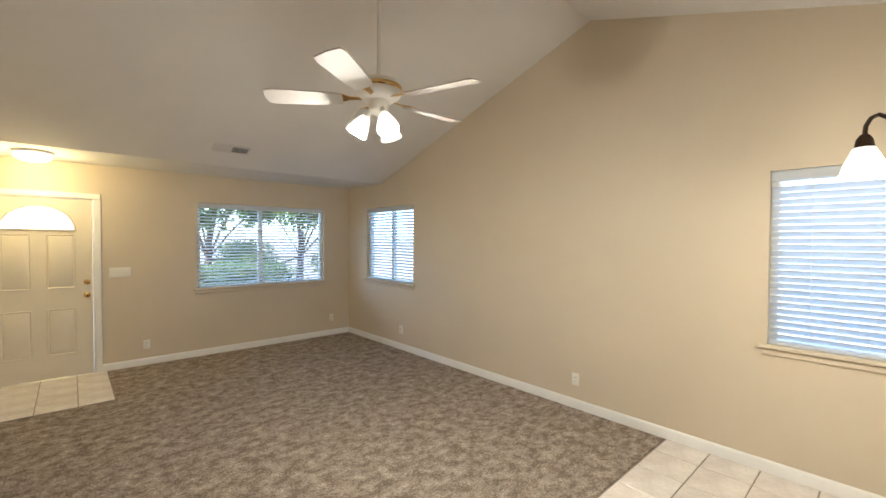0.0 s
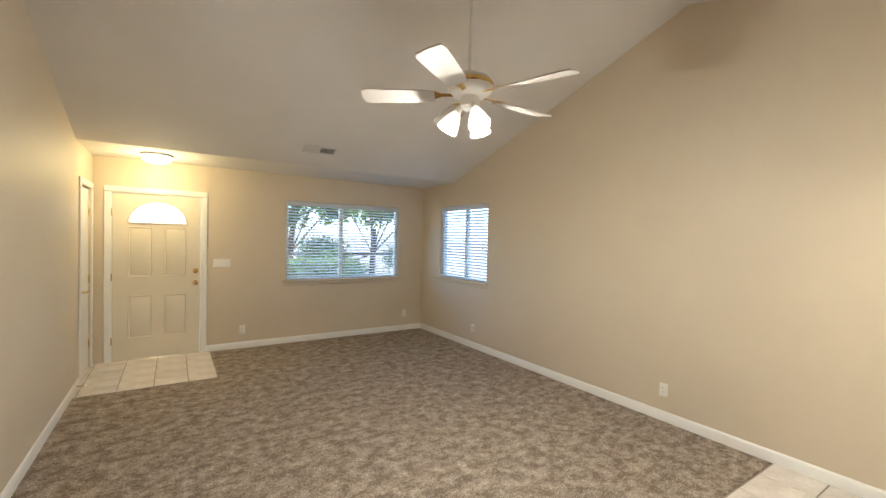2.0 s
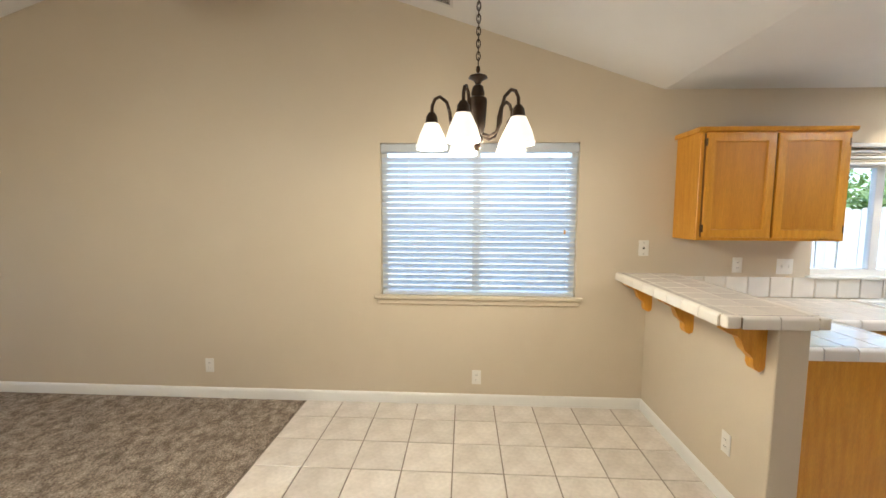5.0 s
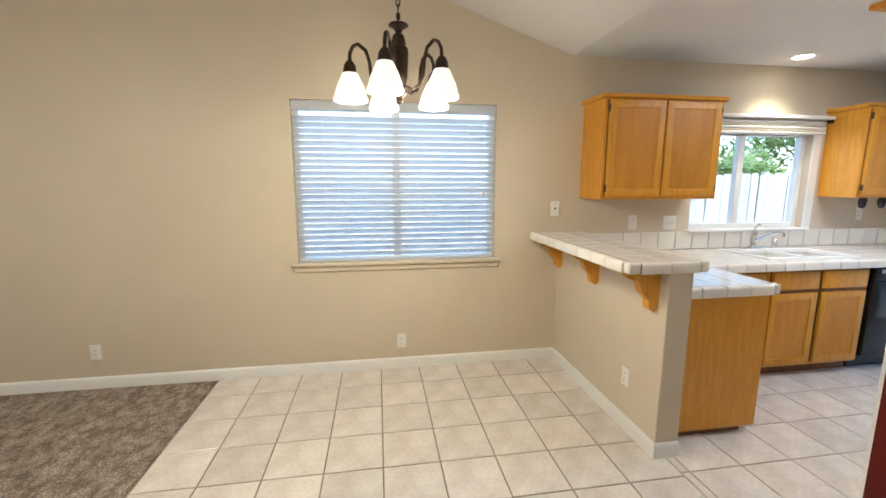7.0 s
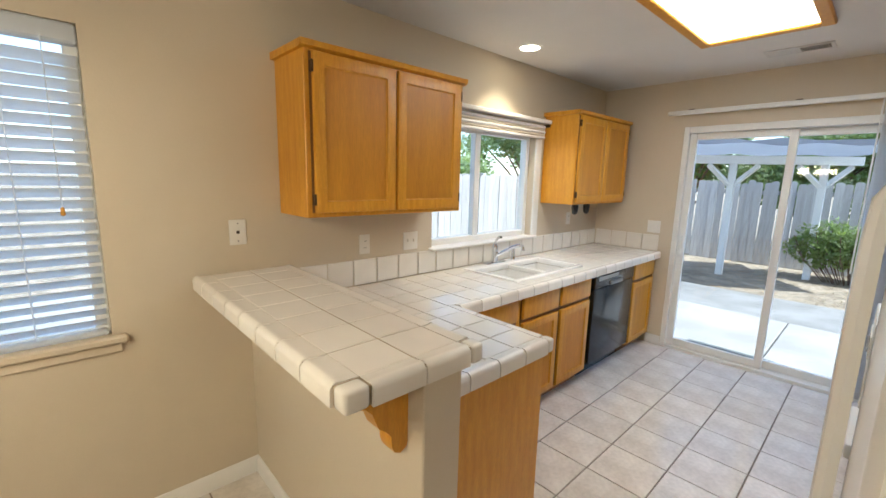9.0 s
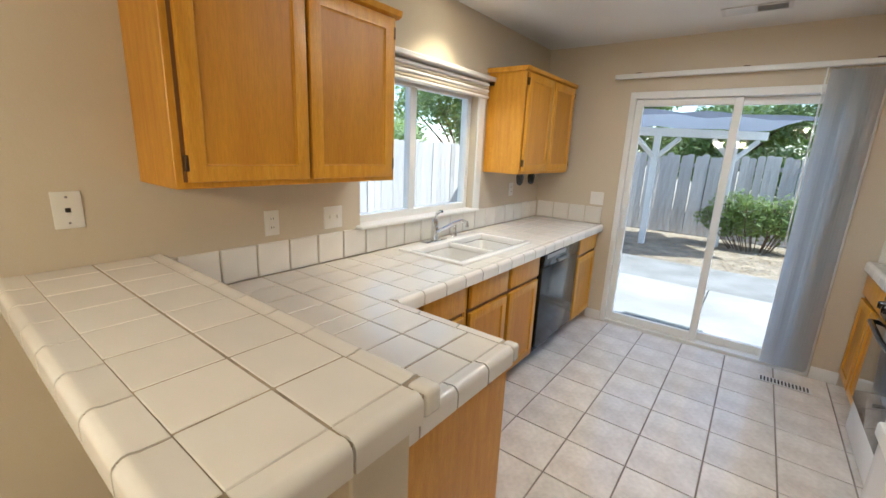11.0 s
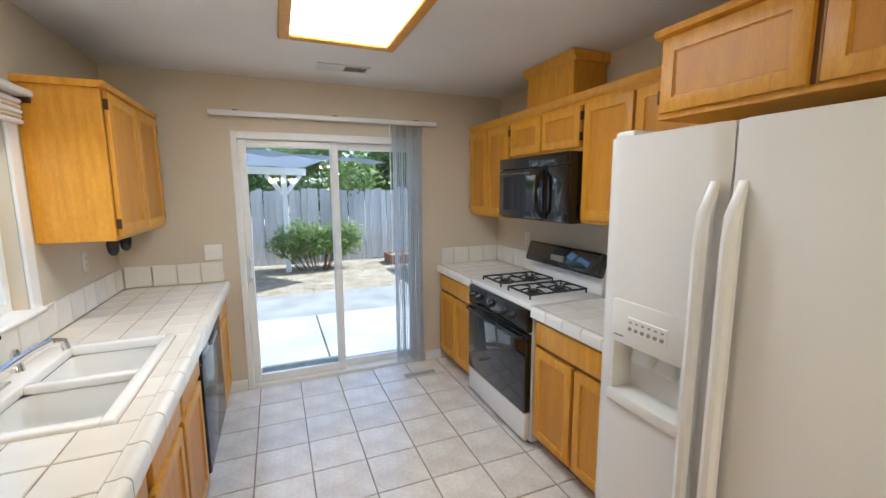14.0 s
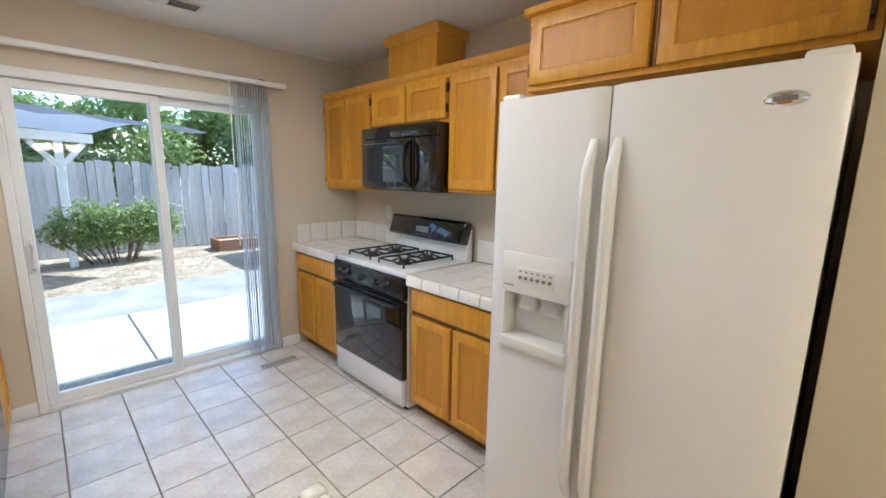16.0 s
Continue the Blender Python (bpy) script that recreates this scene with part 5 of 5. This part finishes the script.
for k in range(14):
    # dark bars on the frame paint the shade of its openings
    part("slot", bx((-0.132 + k * 0.02, -0.036, 0.0045), (-0.122 + k * 0.02, 0.036, 0.0056)), DARK, t)


# ---- floor tiles ----
P = 0.3055
def floor_tiles(parent, x_lo, x_hi, y_lo, y_hi, px, py, zt, pitch=P, skip=lambda a, b, c, d: False):
    x = px + math.floor((x_lo - px) / pitch) * pitch
    while x < x_hi:
        y = py + math.floor((y_lo - py) / pitch) * pitch
        while y < y_hi:
            a, b, c, d = max(x, x_lo), min(x + pitch, x_hi), max(y, y_lo), min(y + pitch, y_hi)
            if b - a > 0.02 and d - c > 0.02 and not skip(a, b, c, d):
                slab_piece("tile", parent, (a + 0.0035, c + 0.0035, zt - 0.008), (b - 0.0035, d - 0.0035, zt), FTILE, 0.002)
            y += pitch
        x += pitch


def hidden(a, b, c, d):
    return (a > 3.02 and d < -1.55) or (b < 1.15 and d < -1.5) or (a > 2.52 and d < -1.42 and c > -2.06)


floor_tiles(floor, 0.625, EAST - 0.001, -1.45, 1.305, 2.475, 0.075, 0.002, 0.305, hidden)
floor_tiles(floor, 0.625, EAST - 0.001, SOUTH + 0.001, -1.45, 1.580, -3.345, 0.002, 0.3075, hidden)
floor_tiles(entry_floor, WEST + 0.002, 0.428, 5.212, NORTH - 0.002, -0.145, 5.212 - 0.06, 0.010, 0.30)


# ---- outside ----
bm = bmesh.new()
v = [bm.verts.new(p) for p in ((-400, -400, -0.16), (400, -400, -0.16), (400, 400, -0.16), (-400, 400, -0.16))]
bm.faces.new(v)
structure("ground", bm, DIRT, "bare earth and dry leaf litter yard", "ground")
bm = bx((2.195, -7.05, -0.2), (4.9, SOUTH - T - 0.001, -0.07), 0.008)
for lo, hi in (((-0.5, -7.05, -0.2), (2.183, SOUTH - T - 0.001, -0.07)), ((-2.5, -7.05, -0.2), (-0.512, SOUTH - T - 0.001, -0.07))):
    box(bm, lo, hi, 0.008)
structure("pavement", bm, CONC, "pale concrete patio slab with control joints", "patio")
structure("pavement", bx((-2.5, -8.35, -0.2), (4.9, -7.062, -0.075), 0.01), CONC_OLD, "older greyer concrete strip beyond the patio", "patio")
# added pale slab in the side yard: bounces light up at the blinds
structure("pavement", bx((EAST + T + 0.3, -4.6, -0.2), (9.0, 8.0, -0.1), 0.01), CONC, "pale concrete side slab, added to bounce light at the windows", "path")
structure("pavement", bx((-6, 7.6, -0.2), (4.2, 13, -0.12), 0.01), CONC, "pale concrete driveway", "driveway")
t = thing("door_mat", "dark grey door mat on the patio", "mat", pose(2.45, -5.28, -0.069))
part("mat", bx((-0.36, -0.2, 0), (0.36, 0.2, 0.014), 0.005), MATM, t)


def fence(name, label, p, q, height, post_every=2.4, seed=1):
    """Dog-eared boards from p to q on two rails with posts in front."""
    p, q = Vector((*p, -0.16)), Vector((*q, -0.16))
    L = (q - p).length
    t = thing(name, label, "fence", Matrix.Translation(p) @ Matrix.Rotation(math.atan2(q.y - p.y, q.x - p.x), 4, "Z"))
    rng = random.Random(seed)
    meshes = []
    for k in range(4):
        h = height + rng.uniform(-0.03, 0.03)
        w = 0.066
        meshes.append(mesh_of("board", prism(bmesh.new(), [(-w, 0.02), (w, 0.02), (w, h - 0.03), (w - 0.028, h), (-w + 0.028, h), (-w, h - 0.03)], "y", -0.009, 0.009), FENCE))
    x = 0.07
    while x < L:
        b = new("board", meshes[rng.randrange(4)])
        b.parent, b.location, b.rotation_euler = t, (x, rng.uniform(-0.004, 0.004), rng.uniform(-0.02, 0.01)), (0, radians(rng.uniform(-0.7, 0.7)), 0)
        x += 0.14
    for z in (0.35, height - 0.28):
        part("rail", bx((0, 0.012, z), (L, 0.055, z + 0.09), 0.005), FENCE, t)
    k = 0.9
    while k < L:
        part("post", bx((k - 0.045, 0.056, 0), (k + 0.045, 0.146, height + 0.02), 0.006), FENCE, t)
        k += post_every
    return t


fence("fence", "weathered grey wooden fence across the back yard", (8.2, -11.9), (-7.0, -11.9), 1.80, seed=2)
fence("fence", "weathered grey wooden fence along the side yard", (6.6, -3.2), (6.6, -11.8), 1.80, seed=3)


def leaves(bm, centre, radii, count, size, rng, shell=0.55):
    """Small folded leaves scattered through a lumpy ellipsoid."""
    c = Vector(centre)
    for _ in range(count):
        d = Vector((rng.gauss(0, 1), rng.gauss(0, 1), rng.gauss(0, 1))).normalized()
        r = shell + (1 - shell) * rng.random() ** 0.6
        lump = 0.80 + 0.35 * noise.noise(d * 1.7 + c)
        p = c + Vector((d.x * radii[0], d.y * radii[1], d.z * radii[2])) * r * lump
        a = Vector((rng.gauss(0, 1), rng.gauss(0, 1), rng.gauss(0, 0.6))).normalized()
        b = a.cross(d + Vector((0.1, 0.2, 0.9))).normalized()
        s = size * rng.uniform(0.6, 1.4)
        n = a.cross(b) * s * 0.18
        v = [bm.verts.new(p - a * s), bm.verts.new(p + b * s * 0.42 + n), bm.verts.new(p + a * s), bm.verts.new(p - b * s * 0.42 + n)]
        bm.faces.new((v[0], v[1], v[2]))
        bm.faces.new((v[0], v[2], v[3]))


def bush(label, place, radii, count, size, material, seed):
    rng = random.Random(seed)
    t = thing("bush", label, "bush", Matrix.Translation(place))
    stems = bmesh.new()
    for _ in range(34):
        a, f = rng.uniform(0, 2 * math.pi), rng.uniform(0.2, 0.85)
        x, y = radii[0] * f * math.cos(a), radii[1] * f * math.sin(a)
        tube(stems, [(x * 0.45, y * 0.45, 0), (x * 0.8, y * 0.8, radii[2] * 0.5), (x, y, radii[2] * rng.uniform(0.8, 1.3))], 0.009, 5)
    part("stems", stems, TWIG, t)
    bm = bmesh.new()
    for k in range(9):
        a = 2 * math.pi * k / 9
        q = (radii[0] * 0.55 * math.cos(a), radii[1] * 0.5 * math.sin(a), radii[2] * rng.uniform(0.55, 1.15))
        leaves(bm, q, (radii[0] * 0.5, radii[1] * 0.55, radii[2] * 0.62), count // 9, size, rng, 0.35)
    part("foliage", bm, material, t)
    return t


def tree(label, place, height, spread, count, size, material, seed, low=0.35):
    rng = random.Random(seed)
    t = thing("tree", label, "tree", Matrix.Translation(place))
    bm = bmesh.new()
    cyl(bm, (0, 0, 0), (0.1, 0.05, height * 0.45), 0.13, 0.08, 10)
    ends = []
    for k in range(11):
        a = 2 * math.pi * k / 11 + rng.uniform(-0.3, 0.3)
        f = rng.uniform(0.45, 0.95)
        e = Vector((spread * f * math.cos(a), spread * f * math.sin(a), height * rng.uniform(low, 0.95)))
        tube(bm, [(0.05, 0.03, height * 0.25), e * 0.45 + Vector((0, 0, height * 0.15)), e], 0.03, 6)
        ends.append(e)
    part("trunk", bm, TWIG, t)
    crown = bmesh.new()
    for e in ends + [Vector((0, 0, height * 0.85)), Vector((0, 0, height * 0.6))]:
        leaves(crown, e, (spread * 0.45, spread * 0.45, height * 0.2), count // 13, size, rng, 0.25)
    part("crown", crown, material, t)
    return t


bush("spreading green shrub with bare brown stems in front of the fence", (1.78, -10.9, -0.16), (1.12, 0.55, 0.76), 6500, 0.042, LEAF, 5)
for k, (x, y, h, s, m) in enumerate(((-4.5, -14.2, 4.2, 2.2, LEAF_D), (-1.6, -13.9, 3.6, 2.0, LEAF_D), (0.6, -14.3, 3.9, 2.1, LEAF), (3.0, -14.6, 3.4, 2.0, LEAF_D), (5.6, -14.0, 3.7, 2.1, LEAF), (9.6, -12.2, 4.2, 2.2, LEAF_D), (9.4, -6.8, 4.4, 2.0, LEAF))):
    tree("leafy green tree behind the back fence", (x, y, -0.16), h, s, 9000, 0.085, m, 20 + k)
bush("rounded green hedge shrub in the front garden", (3.3, 12.6, -0.12), (2.1, 0.9, 0.7), 9000, 0.075, LEAF, 9)
for k, (x, y, h, s) in enumerate(((3.4, 15.2, 4.4, 2.1), (6.0, 14.0, 4.6, 2.3), (11.5, 9.6, 4.0, 1.9))):
    tree("leafy green tree in the front garden", (x, y, -0.16), h, s, 9000, 0.10, LEAF, 40 + k, 0.08)

# shade canopy on white posts
t = thing("pergola", "white wooden pergola with a blue-grey canvas top", "pergola", pose(2.42, -10.85, -0.16))
def brace(a, b):
    return tube(bmesh.new(), [a, b], 0.05, 4)
posts = [(0.0, 0.0), (1.2, 0.85), (2.75, 1.95)]
for x, y in posts:
    part("post", bx((x - 0.055, y - 0.055, 0), (x + 0.055, y + 0.055, 2.12), 0.006), TRIM, t)
for (x0, y0), (x1, y1) in zip(posts, posts[1:]):
    d = Vector((x1 - x0, y1 - y0, 0)).normalized() * 0.42
    part("brace", brace((x0, y0, 1.68), (x0 + d.x, y0 + d.y, 2.08)), TRIM, t)
    part("brace", brace((x1, y1, 1.68), (x1 - d.x, y1 - d.y, 2.08)), TRIM, t)
part("brace", brace((0, 0, 1.68), (-0.34, -0.24, 2.08)), TRIM, t)
ang = math.atan2(0.85, 1.2)
bm = bx((-0.55, -0.05, 2.10), (4.0, 0.05, 2.25), 0.006)
bmesh.ops.transform(bm, matrix=Matrix.Rotation(ang, 4, "Z"), verts=bm.verts)
part("beam", bm, TRIM, t)
bm = bmesh.new()
g = []
for i in range(13):
    u = -0.75 + i * 5.2 / 12
    g.append([])
    for j in range(7):
        w = -2.0 + j * 2.4 / 6
        z = 2.30 + 0.16 * (1 - ((j - 3) / 3) ** 2) - 0.05 * math.sin(i * 1.3) ** 2
        g[-1].append(bm.verts.new(Matrix.Rotation(ang, 3, "Z") @ Vector((u, w + 1.8, z))))
for i in range(12):
    for j in range(6):
        bm.faces.new((g[i][j], g[i + 1][j], g[i + 1][j + 1], g[i][j + 1]))
bmesh.ops.solidify(bm, geom=bm.faces[:], thickness=0.006)
part("canvas", bm, CANVAS, t, "sagging blue-grey canvas top")

t = thing("planter_box", "low redwood planter box by the fence", "planter", pose(-0.35, -11.1, -0.16))
for lo, hi in (((-0.5, -0.3, 0), (0.5, -0.26, 0.24)), ((-0.5, 0.26, 0), (0.5, 0.3, 0.24)), ((-0.5, -0.26, 0), (-0.46, 0.26, 0.24)), ((0.46, -0.26, 0), (0.5, 0.26, 0.24))):
    part("board", bx(lo, hi, 0.005), REDWOOD, t)
part("soil", bx((-0.46, -0.26, 0.0), (0.46, 0.26, 0.19)), DIRT, t)
t = thing("garden_shed", "white garden shed at the side of the yard", "shed", pose(-1.9, -9.3, -0.16))
part("wall", bx((-0.9, -0.9, 0), (0.9, 0.9, 1.75), 0.01), VINYL, t)
part("door", bx((0.901, -0.45, 0.06), (0.93, 0.45, 1.6), 0.005), BLUEP, t)
part("roof", prism(bmesh.new(), [(-1.0, 1.72), (0, 2.1), (1.0, 1.72), (1.0, 1.77), (0, 2.16), (-1.0, 1.77)], "y", -1.0, 1.0), VINYL, t)
rng = random.Random(8)
bm = bmesh.new()
for _ in range(2600):
    x, y = rng.uniform(-3.5, 5.0), rng.uniform(-11.6, -8.4)
    s, a = rng.uniform(0.015, 0.04), rng.uniform(0, 6.3)
    z = -0.156 + rng.uniform(0, 0.012)
    c, d = math.cos(a) * s, math.sin(a) * s
    bm.faces.new([bm.verts.new(p) for p in ((x - c, y - d, z), (x + d * 0.5, y - c * 0.5, z + 0.006), (x + c, y + d, z), (x - d * 0.5, y + c * 0.5, z + 0.004))])
LITTER = mat("dry_leaf", (0.42, 0.33, 0.22), 0.9, second=(0.22, 0.16, 0.09), scale=5)
tagged(new("leaf_litter", mesh_of("leaf_litter", bm, LITTER)), "dry brown leaves scattered on the yard", "leaves", kind="stuff")
